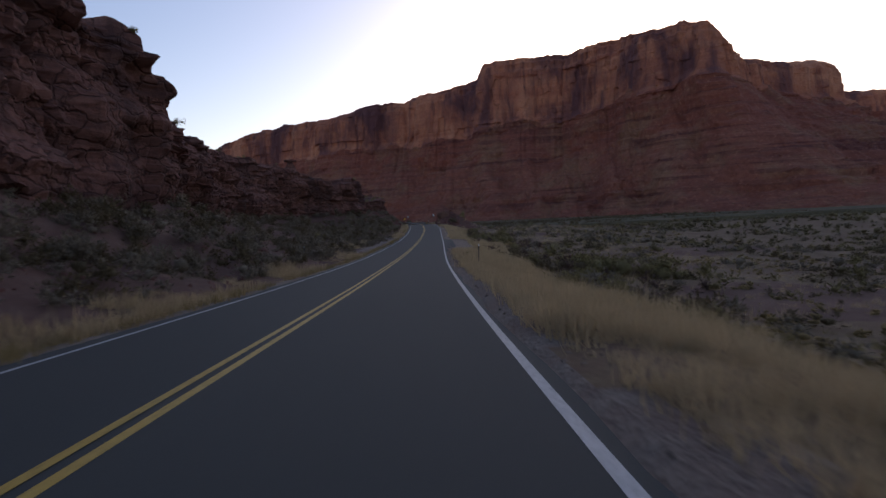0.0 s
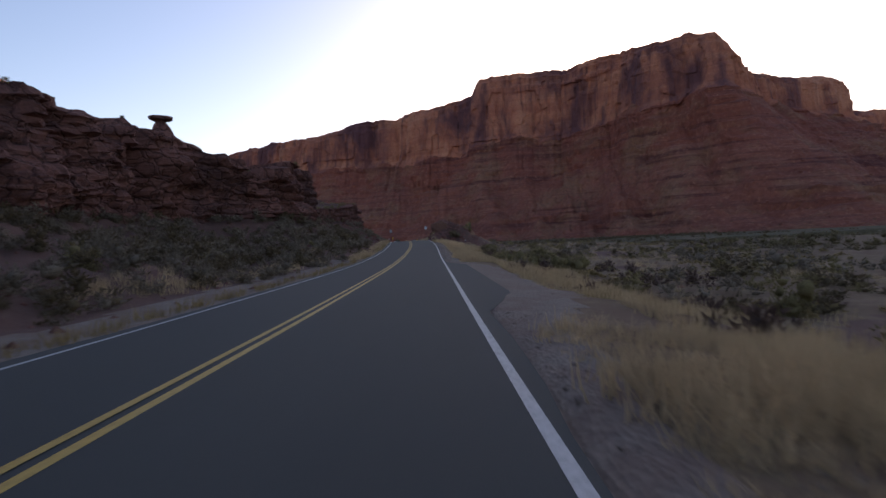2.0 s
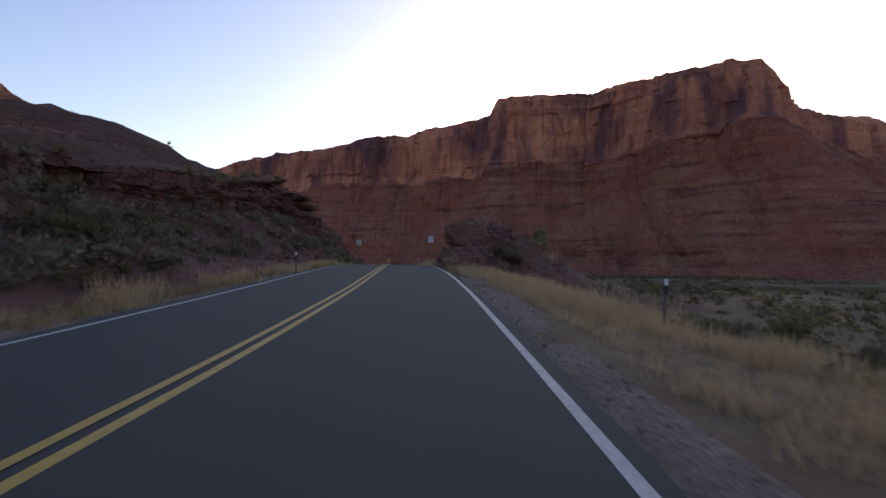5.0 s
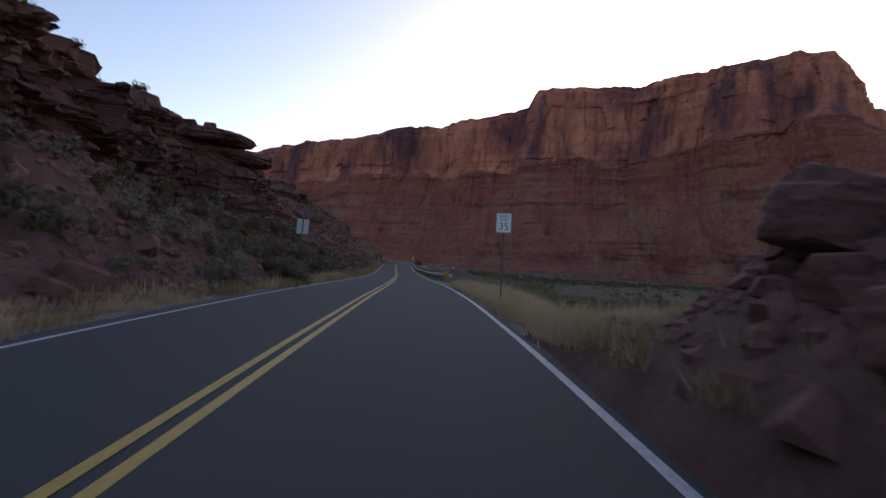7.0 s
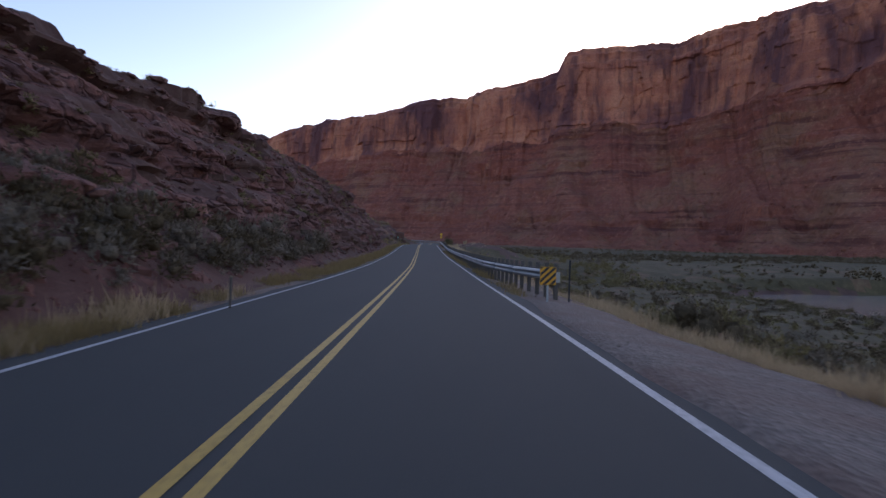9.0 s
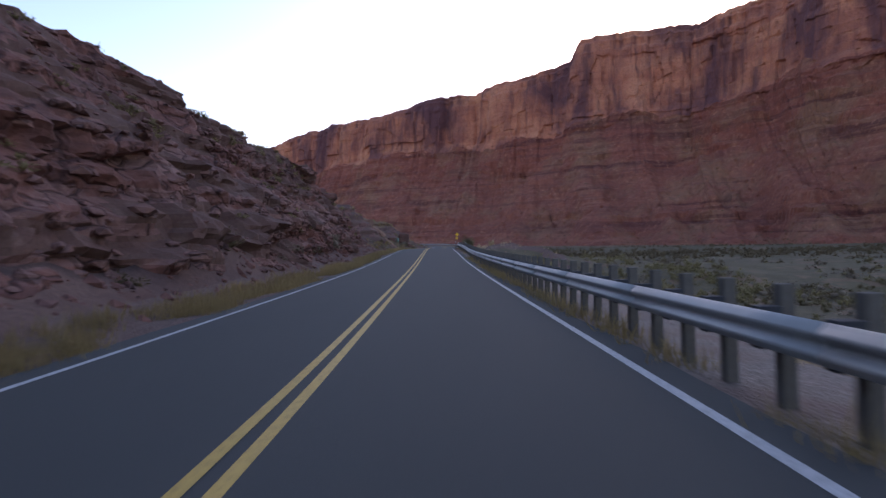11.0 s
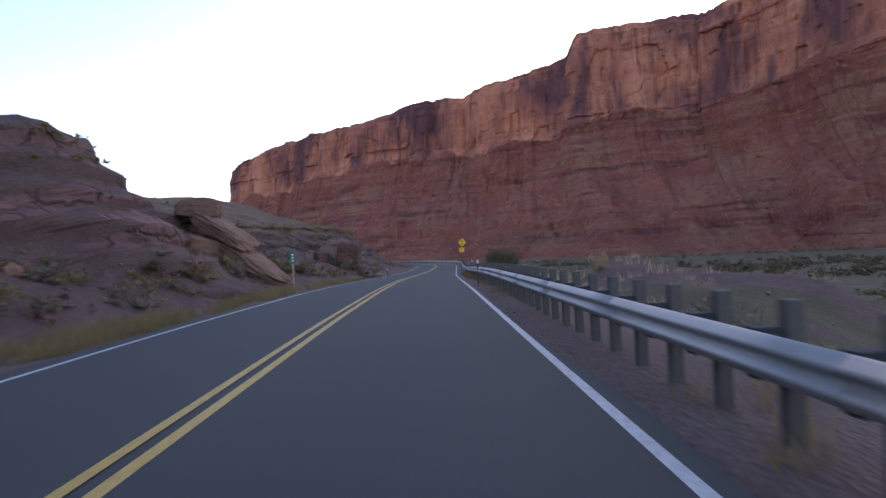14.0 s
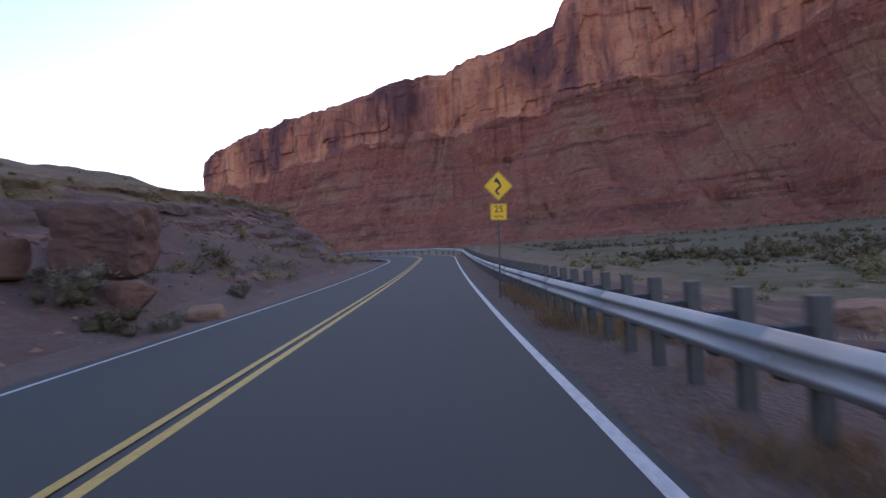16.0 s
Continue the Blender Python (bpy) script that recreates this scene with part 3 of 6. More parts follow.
def build_ground():
    s = np.r_[np.arange(-2500, -420, 160), np.arange(-420, -40, 12), np.arange(-40, 470, 1.1), np.arange(470, 700, 8), np.arange(700, 3200, 110)]
    d = np.r_[np.arange(-2600, -200, 160), np.arange(-200, -50, 10), np.arange(-50, -12, 0.9), np.arange(-12, -3, 0.45), np.arange(-3, 3.1, 1.5), np.arange(3.6, 14, 0.45), np.arange(14, 60, 1.1), np.arange(60, 104, 2.0), np.arange(104, 240, 6), np.arange(240, 3200, 120)]
    S, D = np.meshgrid(s, d, indexing="ij")
    X, Y = np.interp(np.clip(S, -420, 388), centre[:NS, 1], centre[:NS, 0]) + D, S
    Z = ground_z(X, Y)
    sel = (Y > 380) & (Y < 470) & (np.abs(X + 62) < 80)
    nb = near_bend(X[sel], Y[sel])
    rz = road_z(np.clip(Y[sel], 380, 500))
    Z[sel] = np.where(nb < 4.2, rz - 0.28, np.where(nb < 9, np.minimum(Z[sel], rz - 0.2 + 0.3 * (nb - 4.2)), Z[sel]))
    v = np.stack([X, Y, Z], -1).reshape(-1, 3)
    f = grid_faces(len(s), len(d), True)
    cs, cd = S.ravel()[f].mean(1), D.ravel()[f].mean(1)
    cx, cyy = v[f, 0].mean(1), v[f, 1].mean(1)
    n1 = fbm(cx * 0.35, cyy * 0.35, 0, 4, 21) * 0.8
    rd = np.interp(cs, RIVER_Y, RIVER_D)
    mi = np.zeros(len(f), int)
    mi[(cd < -4.6 + n1 * 0.5)] = 2
    shale = (cs > 232) & (cd < -4.6) & (n1 > -0.25)
    mi[shale] = 3
    mi[(np.abs(cd - rd + 1) < 2.5 + n1) & (cs > 240)] = 3
    gw = np.interp(cs, [-60, 55, 60, 68, 86, 92, 140, 150, 183, 189, 206, 218, 300, 420], [4.5, 4.6, 5.8, 7.6, 7.2, 5.0, 4.3, 4.1, 4.1, 6.5, 7.4, 6.6, 6.8, 6.2])
    mi[(cd > 3.6) & (cd < gw + n1 * 0.6)] = 1
    mi[(np.abs(cd - 9) < 8) & (cs > 141 + 3 * n1) & (cs < 163 + 3 * n1) & (cd > 3.8)] = 4
    mi[(cd < -4.4 + n1 * 0.4) & (cs > 128 + 6 * n1) & (cs < 206 + 6 * n1)] = 4
    mi[(cd < -3.4) & (cd > -4.3)] = 1
    mi[(cd > 3.6) & (cd < 9.5 + n1) & (cs > 284 + 8 * n1) & (cs < 420)] = 6
    mi[(cd < -3.4) & (cd > -5.6 + n1 * 0.5) & (cs > 215)] = 6
    mi[(cd < -3.6) & (cd > -6.6 + n1) & (cs > 56) & (cs < 106)] = 1
    mi[(cd > 5) & (shale_mound(cd, cs) > 0.5 + 0.3 * n1)] = 3
    wash = (cd > 9) & (cd < 60) & (fbm(cx * 0.05, cyy * 0.08, 0, 3, 40) > 0.25) & (cs < 200)
    mi[wash] = 2
    mi[(cd > 6.4 + n1) & (cd < 24 + 4 * n1) & (cs > 316) & (cs < 362) & (n1 > -0.35)] = 2
    mi[(cd > rd + 50 + 2 * n1) & (cs > -300) & (cs < 700)] = 5
    mi[(cd > 9) & (cd < rd - 3) & (cs > 172 + 22 * fbm(cx * 0.03, cyy * 0.03, 0, 4, 76)) & (cs < 312) & (n1 > -0.45)] = 5
    mi[(cd > 22) & (cs > 309) & (cs < 620) & (n1 > -0.5)] = 5
    ob = new("ground", mesh_arrays("ground", v, f, [SOIL, GRAVEL, REDDIRT, SHALE, REDEARTH, RIVERGRASS, REDGRAVEL], mi, True))
    return tagged(ob, "red desert soil with dry scrub, gravel shoulders and silty river bank", "ground", kind="structure")


build_ground()

# paved turnout on the right
ap = np.linspace(60, 90, 40)
wid = np.interp(ap, [60, 62, 65, 70, 84, 87, 90], [3.85, 4.4, 4.95, 5.05, 5.1, 4.7, 3.85]) + 0.12 * fbm(ap * 0.7, 0, 0, 3, 2)
wid = np.minimum(wid, 4.98)
va = np.stack([np.stack([road_x(ap) + 3.6 + (wid - 3.6) * k, ap, road_z(ap) + cross_fall(3.6 + (wid - 3.6) * k, ap) - 0.010], 1) for k in (0, 0.5, 1)], 1).reshape(-1, 3)
tagged(new("pavement", mesh_arrays("pavement", va, grid_faces(40, 3, True), [ASPHALT])), "worn asphalt turnout beside the road", "pavement", kind="structure")

# river
ry = np.linspace(110, 345, 12)
vw = np.stack([np.stack([np.full_like(ry, o), ry, np.full_like(ry, WATER_Z)], 1) for o in (25, 120, 260, 460)], 1).reshape(-1, 3)
tagged(new("water", mesh_arrays("water", vw, grid_faces(12, 4, True), [WATER])), "muddy brown river with pale sky reflections", "river", kind="structure")


# ---- rock bank on the left ----
def build_bank(y0, y1, dy=0.33):
    ys = np.arange(y0, y1, dy)
    fx, fz, tz, hz = face_x(ys), foot_z(ys), top_z(ys), hill_z(ys)
    nc, nb = 64, 30
    rows = []
    rugged = np.interp(ys, [0, 197, 205, 240, 280, 288, 296, 322, 330, 900], [1, 1, 0.6, 0.7, 0.7, 0.25, 0.22, 0.22, 0.4, 0.4])
    tame = np.interp(ys, [40, 75], [0.3, 1.0])
    for k in range(nc):
        w = k / (nc - 1)
        z = (fz - 2.2) + (tz - fz + 2.2) * w
        fl = face_lean(ys)
        qz = z / 1.25 + 0.9 * fbm(ys * 0.05, z * 0.05, 2, 3, 29)
        tz_ = (np.floor(qz) + step(0.45, 1.0, qz - np.floor(qz)) - qz) * 1.25 * 0.8
        lean = fl * (z - fz + tz_)
        warp = 0.5 * fbm(ys * 0.05, z * 0.1, 1, 3, 30)
        ledge = vnoise(0.3, z * 0.75 + warp * 2, ys * 0.05, 31) * 0.6 + vnoise(0.6, z * 2.3 + warp * 3, ys * 0.08, 32) * 0.30
        big = (1.6 - 1.1 * step(0.3, 0.6, fl)) * fbm(ys * 0.085, z * 0.10, 0, 3, 33) + 0.7 * fbm(ys * 0.35, z * 0.3, 5, 3, 34) + 0.22 * tame * fbm(ys * 1.3, z * 1.3, 6, 3, 45)
        blk = (blocks(ys * 0.30 + 0.6 * warp, z * 0.40 + warp, 35) - 0.5) * 1.5 + (blocks(ys * 0.8 + warp, z * 0.9 + warp * 2, 36) - 0.5) * 0.8 * tame + (blocks(ys * 1.5 + warp, z * 2.1 + warp, 46) - 0.5) * 0.4 * tame
        crack = -1.6 * np.exp(-(vnoise(ys * 0.16, 0, z * 0.02, 37) / 0.07) ** 2)
        lay = step(0.4, 0.6, fl)
        out = (ledge * (1 + 0.9 * lay) + big + blk * (1 - lay * (0.2 + 0.5 * step(0.5, 0.75, w))) + crack) * rugged
        cap = 0.7 * np.exp(-((w - 0.95) / 0.05) ** 2) * (vnoise(ys * 0.25, 3, 0, 38) > -0.1) * rugged
        rows.append(np.stack([fx - lean + out + cap, ys + 0.3 * fbm(ys * 0.6, z * 0.6, 7, 2, 39) * rugged, z + 0.12 * fbm(ys * 1.2, z, 3, 2, 41)], 1))
    brink = rows[-1]
    for k in range(1, nb):
        w = (k / (nb - 1)) ** 1.6
        back = 130 * w
        h = tz + (hz - tz) * step(0, 28, back) + 6 * step(28, 80, back) - 46 * step(85, 130, back)
        # stepped ledges on the way up
        t = h / 1.7 + 0.5 * fbm(ys * 0.06, back * 0.06, 0, 3, 44)
        h = h + 0.9 * rugged * (np.floor(t) + step(0.55, 1.0, t - np.floor(t)) - t) * step(0.5, 4, back) + 0.5 * fbm(ys * 0.14, back * 0.14, 1, 4, 43) * step(0.5, 6, back) * 1.4
        rows.append(np.stack([brink[:, 0] - back - 0.2, brink[:, 1], h], 1))
    v = np.stack(rows, 1)
    # blocky skyline lumps on the brink
    lump = np.clip(blocks(ys * 0.5, np.zeros_like(ys), 47) - 0.62, 0, 1) * 2.4 * rugged
    for k in range(nc - 2, nc + 5):
        v[:, k, 2] += lump * (1 if k < nc + 3 else 0.4)
    f = grid_faces(len(ys), nc + nb - 1)
    cyy = v.reshape(-1, 3)[f, 1].mean(1)
    r = (f[:, 0] % (nc + nb - 1))
    n = fbm(cyy * 0.1, r * 0.1, 0, 3, 50)
    mi = np.where(r < nc + 1, 0, np.where(n > 0.15, 0, 1))
    mi = np.where((cyy > 228 + 6 * n) & (r < nc + 3), 3, mi)
    n2 = fbm(cyy * 0.22, r * 0.16, 3, 4, 51)
    mi = np.where((cyy > 203) & (cyy < 288) & (r < nc + 3) & (n2 > 0.16), 0, mi)
    mi = np.where((cyy > 203) & (cyy < 288) & (r < nc + 3) & (n2 < np.where(r > nc * 0.6, 0.05, -0.34)), 1, mi)
    mi = np.where((cyy > 286) & (n > -0.5), 2, mi)
    mi = np.where((cyy > 288) & (cyy < 323) & (r > nc * 0.52) & (r < nc + 2) & (n2 > 0.25), 3, mi)
    mi = np.where((cyy > 324) & (r > nc - 14 + 12 * n2), 4, mi)
    return mesh_arrays("rock_bank", v.reshape(-1, 3), f, [ROCK, REDDIRT, SHALE, PINKROCK, SOIL], mi)


for y0, y1, lab in ((-60, 136.2, "dark red layered sandstone cliff with ledges and rubble foot"), (135.6, 286.2, "red layered rock bank with overhanging ledges"), (285.6, 560, "low grey shale hill with sparse dry scrub")):
    tagged(new("cliff", build_bank(y0, y1, 0.6 if y0 > 250 else 0.33)), lab, "cliff", kind="structure")

# ---- mesa ----
RIM = [(720, 1060, 212), (657, 908, 196), (648, 900, 215), (601, 880, 217), (515, 840, 208), (432, 780, 202), (394, 737, 202), (377, 725, 216), (356, 717, 234),
       (330, 755, 243), (302, 780, 243), (284, 846, 254), (225, 935, 259), (165, 958, 262), (95, 960, 255), (82, 978, 232), (44, 1000, 226), (-15, 1040, 225),
       (-42, 1072, 221), (-112, 1088, 223), (-160, 1098, 208), (-200, 1111, 201), (-290, 1185, 208), (-403, 1270, 204), (-433, 1290, 197), (-482, 1315, 188), (-540, 1420, 186)]
BASE = [(0, 152), (4, 155), (8, 152), (11, 138), (13, 145), (16, 126), (18, 124), (20, 126), (22, 117), (26, 110)]
TOE = [(0, 780, 470), (4, 560, 400), (8, 300, 470), (11, 190, 580), (13, 105, 650), (16, 15, 730), (19, -120, 840), (22, -300, 990), (25, -480, 1130), (26, -600, 1180)]


def build_mesa(name, rim, base, toe, du, cliff_rows, talus_rows, seed, toe_z=-7.0):
    rim = np.array(rim, float)
    seg = np.r_[0, np.cumsum(np.linalg.norm(np.diff(rim[:, :2], axis=0), axis=1))]
    u = np.arange(0, seg[-1], du)
    idx = np.interp(u, seg, np.arange(len(rim)))
    R = np.stack([np.interp(u, seg, rim[:, k]) for k in range(3)], 1)
    zb = np.interp(idx, [b[0] for b in base], [b[1] for b in base])
    T = np.stack([np.interp(idx, [t[0] for t in toe], [t[k] for t in toe]) for k in (1, 2)], 1)
    k = np.hanning(max(3, int(26 / du) | 1))
    k /= k.sum()
    h = len(k) // 2
    soft = np.stack([np.convolve(np.pad(R[:, c], h, mode="edge"), k, "valid") for c in (0, 1)], 1)
    tg = np.gradient(soft, axis=0)
    tg /= np.linalg.norm(tg, axis=1, keepdims=True)
    N = np.stack([tg[:, 1], -tg[:, 0]], 1)
    face = T - soft
    N *= np.sign((N * face).sum(1, keepdims=True) + 1e-6)
    N = N + 1.0 * face / np.linalg.norm(face, axis=1, keepdims=True)
    N /= np.linalg.norm(N, axis=1, keepdims=True)
    kt = np.hanning(max(3, int(160 / du) | 1))
    kt /= kt.sum()
    ht = len(kt) // 2
    T = np.stack([np.convolve(np.pad(T[:, c], ht, mode="edge"), kt, "valid") for c in (0, 1)], 1)
    ztop = R[:, 2] + 1.8 * fbm(u * 0.05, 0, 0, 4, seed) + 1.1 * fbm(u * 0.22, 0, 0, 3, seed + 21) + 1.6 * (blocks(u * 0.07, np.zeros_like(u), seed + 1) - 0.5)
    zb = zb + 9 * fbm(u * 0.02, 0, 0, 3, seed + 2)
    rows = []
    for back in (220, 90, 35, 12, 3):
        rows.append(np.c_[R[:, :2] - N * back, ztop + 1.5 + 0.03 * back + 1.2 * fbm(u * 0.09, back * 0.1, 0, 3, seed + 3) * (back > 5)])
    npl = len(rows)
    for j in range(cliff_rows):
        w = j / (cliff_rows - 1)
        z = ztop + (zb - ztop) * w
        flute = 6.0 * fbm(u * 0.028, z * 0.006, 0, 3, seed + 4) + 3.0 * fbm(u * 0.11, z * 0.012, 1, 3, seed + 5)
        wz = 0.5 * vnoise(u * 0.02, z * 0.03, 3, seed + 16)
        block = 6.0 * (blocks(u * 0.028 + wz, z * 0.013, seed + 6) - 0.5) + 3.4 * (blocks(u * 0.075 + wz, z * 0.035 + wz, seed + 7) - 0.5) + 1.5 * (blocks(u * 0.2 + wz, z * 0.11, seed + 17) - 0.5)
        crack = -2.2 * np.exp(-(vnoise(u * 0.035, z * 0.012, 0, seed + 8) / 0.09) ** 2)
        bench = 4.0 * step(0.04, 0.07, w) + 3.0 * step(0.15, 0.18, w) + 10.0 * step(0.78, 0.98, w)
        layer = 0.9 * vnoise(0.2, z * 0.22, u * 0.004, seed + 9) * (1 - 0.6 * step(0.15, 0.3, w)) + 2.0 * vnoise(0.2, z * 0.20, u * 0.004, seed + 9) * step(0.8, 0.95, w)
        off = 9.0 * w + (flute + block + crack) * (0.35 + 0.65 * step(0, 0.12, w)) + bench + layer
        rows.append(np.c_[R[:, :2] + N * off[:, None], z])
    base_p = rows[-1]
    for j in range(1, talus_rows):
        w = j / (talus_rows - 1)
        p = base_p[:, :2] * (1 - w) + T * w
        z = toe_z + (zb - toe_z) * (1 - w) ** 1.42
        gully = fbm(u * 0.022, w * 1.4, 0, 4, seed + 10)
        z = z + 14 * gully * np.sin(math.pi * min(1, w * 1.05)) * 1.0
        # ledges of harder layers
        q = (z + 5.0 * fbm(p[:, 0] * 0.005, p[:, 1] * 0.005, 0, 3, seed + 11)) / 11.5
        fr = q - np.floor(q)
        hard = 0.65 + 0.35 * hash3(np.floor(q).astype(np.int64), np.zeros(len(q), np.int64), np.zeros(len(q), np.int64), seed + 12)
        broken = np.clip(0.45 + 1.3 * fbm(p[:, 0] * 0.018, p[:, 1] * 0.018, 3, 3, seed + 15), 0, 1)
        up = (z - toe_z) / np.maximum(zb - toe_z, 1)
        bold = 0.25 + 0.95 * step(0.60, 0.80, up) + 0.8 * np.exp(-((z - 27 - 5 * gully) / 7.0) ** 2)
        z = z + 11.5 * hard * broken * bold * (step(0.72, 0.84, fr) - fr) * 0.95 * step(0, 0.06, w) * (1 - step(0.93, 1.0, w))
        q = z / 3.9 + 0.8 * fbm(p[:, 0] * 0.012, p[:, 1] * 0.012, 5, 3, seed + 18)
        fr = q - np.floor(q)
        z = z + 3.9 * broken * np.minimum(bold, 1.1) * (step(0.6, 0.8, fr) - fr) * 0.75 * step(0, 0.1, w) * (1 - step(0.93, 1.0, w))
        z = z + (2.0 * fbm(p[:, 0] * 0.05, p[:, 1] * 0.05, 0, 5, seed + 13, 0.6)) * (1 - step(0.96, 1.0, w))
        push = 3.0 * fbm(u * 0.06, z * 0.08, 0, 3, seed + 14) * step(0, 0.05, w)
        rows.append(np.c_[p + N * push[:, None], z])
    v = np.stack(rows, 1)
    f = grid_faces(len(u), v.shape[1])
    r = f[:, 0] % v.shape[1]
    cu = f[:, 0] // v.shape[1]
    low = (cliff_rows * (0.10 + 0.07 * fbm(u[cu] * 0.011, 0, 0, 3, seed + 19, 0.5) + 0.03 * fbm(u[cu] * 0.09, r * 0.3, 0, 2, seed + 20))).astype(int)
    mi = np.where(r < npl + cliff_rows - 1 - low, 0, 1)
    return mesh_arrays(name, v.reshape(-1, 3), f, [MESA, TALUS], mi)


mesa = new("mesa", build_mesa("mesa", RIM, BASE, TOE, 2.5, 90, 180, 100, -13.0))
tagged(mesa, "huge red sandstone mesa with fluted cliff above layered talus slopes", "mesa", kind="structure")
far = new("mesa", build_mesa("far_mesa", [(1900, 1150, 250), (1300, 1330, 252), (957, 1330, 254), (780, 1420, 252)], [(0, 170), (3, 170)], [(0, 1500, 500), (3, 820, 700)], 8.0, 24, 30, 160))
tagged(far, "distant red mesa wall behind the nearer mesa", "mesa", kind="structure")
ridge = new("mesa", build_mesa("ridge", [(-330, -60, 78), (-230, 60, 85), (-205, 200, 90), (-203, 320, 92), (-205, 400, 80), (-240, 465, 60)], [(0, 55), (3, 56), (5, 36)], [(0, -120, -60), (3, -110, 320), (5, -150, 470)], 3.0, 26, 40, 190, 12.0))
tagged(ridge, "sunlit orange rock ridge behind the roadside cliff", "ridge", kind="structure")

# ---- scattering ----
rng = np.random.default_rng(7)


def joined(name, protos, spots, material, label, category):
    """Many copies of small shapes as one object. spots: proto index, place, size (3), turn."""
    vs, fs, base = [], [], 0
    for k, p, size, turn in spots:
        v, f = protos[k]
        c, s = math.cos(turn), math.sin(turn)
        w = v * size
        vs.append(np.stack([w[:, 0] * c - w[:, 1] * s, w[:, 0] * s + w[:, 1] * c, w[:, 2]], 1) + p)
        fs.append(f + base)
        base += len(v)
    ob = new(name, mesh_arrays(name, np.concatenate(vs), np.concatenate(fs), [material], None, protos is BUSH))
    return tagged(ob, label, category, kind="stuff")


def bush_proto(seed, leaves, leaf=0.11, lobes=7, tall=0.8, spiky=0.3, wide=0.42, fine=1, core=(0.7, 1.0)):
    """Unit shrub: ragged clumps with leaf tips sticking out of them."""
    r = np.random.default_rng(seed)
    cen = r.normal(0, 1, (lobes, 3)) * (wide, wide, 0.20) + (0, 0, 0.42)
    rad = r.uniform(0.22, 0.46, lobes)
    bm = bmesh.new()
    bmesh.ops.create_icosphere(bm, subdivisions=fine, radius=1.0)
    ball = np.array([v.co for v in bm.verts])
    ball_f = np.array([[v.index for v in f.verts] for f in bm.faces])
    bm.free()
    vs, fs, base = [], [], 0
    for c, q in zip(cen, rad):
        vs.append(c + ball * q * r.uniform(*core, (len(ball), 1)))
        fs.append(ball_f + base)
        base += len(ball)
    pick = r.integers(0, lobes, leaves)
    way = r.normal(0, 1, (leaves, 3))
    way /= np.linalg.norm(way, axis=1, keepdims=True)
    p = cen[pick] + way * (rad[pick] * r.uniform(0.55, 1.0 + spiky, leaves))[:, None]
    a = way + r.normal(0, 0.5, (leaves, 3)) + (0, 0, 0.5)
    a /= np.linalg.norm(a, axis=1, keepdims=True)
    b = np.cross(a, r.normal(0, 1, (leaves, 3)))
    b /= np.linalg.norm(b, axis=1, keepdims=True)
    L = (leaf * r.uniform(0.6, 1.5, leaves))[:, None]
    vs.append(np.stack([p - b * L * 0.4, p + a * L * 1.6, p + b * L * 0.4], 1).reshape(-1, 3))
    fs.append(np.arange(leaves * 3).reshape(-1, 3) + base)
    v = np.concatenate(vs)
    v[:, 2] = np.maximum(v[:, 2], -0.05) * tall / 0.8
    return v, np.concatenate(fs)


def grass_proto(seed, blades, spread=0.18, lean=0.35, width=0.012):
    """Unit tuft: bent narrow blades, each a quad."""
    r = np.random.default_rng(seed)
    p = np.c_[r.normal(0, spread, (blades, 2)), np.zeros(blades)]
    d = np.c_[r.normal(0, lean, (blades, 2)), np.ones(blades)]
    h = r.uniform(0.5, 1.0, blades)[:, None]
    side = np.c_[r.normal(0, 1, (blades, 2)), np.zeros(blades)]
    side /= np.linalg.norm(side, axis=1, keepdims=True)
    w = width * r.uniform(0.7, 1.8, blades)[:, None]
    t = p + d * h * (1.0, 1.0, 0.95)
    v = np.stack([p - side * w, p + side * w, t], 1).reshape(-1, 3)
    return v, np.arange(blades * 3).reshape(-1, 3)


def rock_proto(seed, sub=1, flat=0.7, cuts=7):
    """Unit angular rock: a ball cut by planes."""
    bm = bmesh.new()
    bmesh.ops.create_icosphere(bm, subdivisions=sub + 1, radius=1.0)
    r = np.random.default_rng(seed)
    co = np.array([v.co for v in bm.verts])
    for _ in range(cuts):
        n = r.normal(0, 1, 3)
        n /= np.linalg.norm(n)
        lim = r.uniform(0.45, 0.8)
        over = np.clip(co @ n - lim, 0, None)
        co = co - over[:, None] * n
    co = co * (1 + 0.06 * r.normal(0, 1, (len(co), 1))) * (1, 0.85, flat)
    f = np.array([[v.index for v in fc.verts] for fc in bm.faces])
    bm.free()
    return co, f


BUSH = [bush_proto(k, 280, 0.098, 5, wide=0.34, spiky=0.45, core=(0.25, 0.75)) for k in range(5)] + [bush_proto(20 + k, 120, 0.12, 3, wide=0.36, spiky=0.4, core=(0.3, 0.8)) for k in range(4)] + [bush_proto(40 + k, 30, 0.16, 3, wide=0.5, core=(0.35, 0.95)) for k in range(3)]
TUFT = [grass_proto(60 + k, 15, 0.30, 0.30, 0.019) for k in range(6)]
STONE = [rock_proto(80 + k, 0) for k in range(8)]


def spots_at(x, y, sizes, kinds, z=None, sink=0.05, flat=(0.75, 1.1)):
    z = ground_z(x, y) if z is None else z
    return [(int(k), np.array([a, b, c - sink * s]), np.array([s, s, s * rng.uniform(*flat)]), rng.uniform(0, 6.28)) for a, b, c, s, k in zip(x, y, z, sizes, kinds)]


def left_talus(n, y0, y1, near=-6.0, power=1.0):
    y = rng.uniform(y0, y1, n)
    a = road_x(y) + near
    b = face_x(y) - 0.5
    return a + (b - a) * rng.uniform(0, 1, n) ** power, y


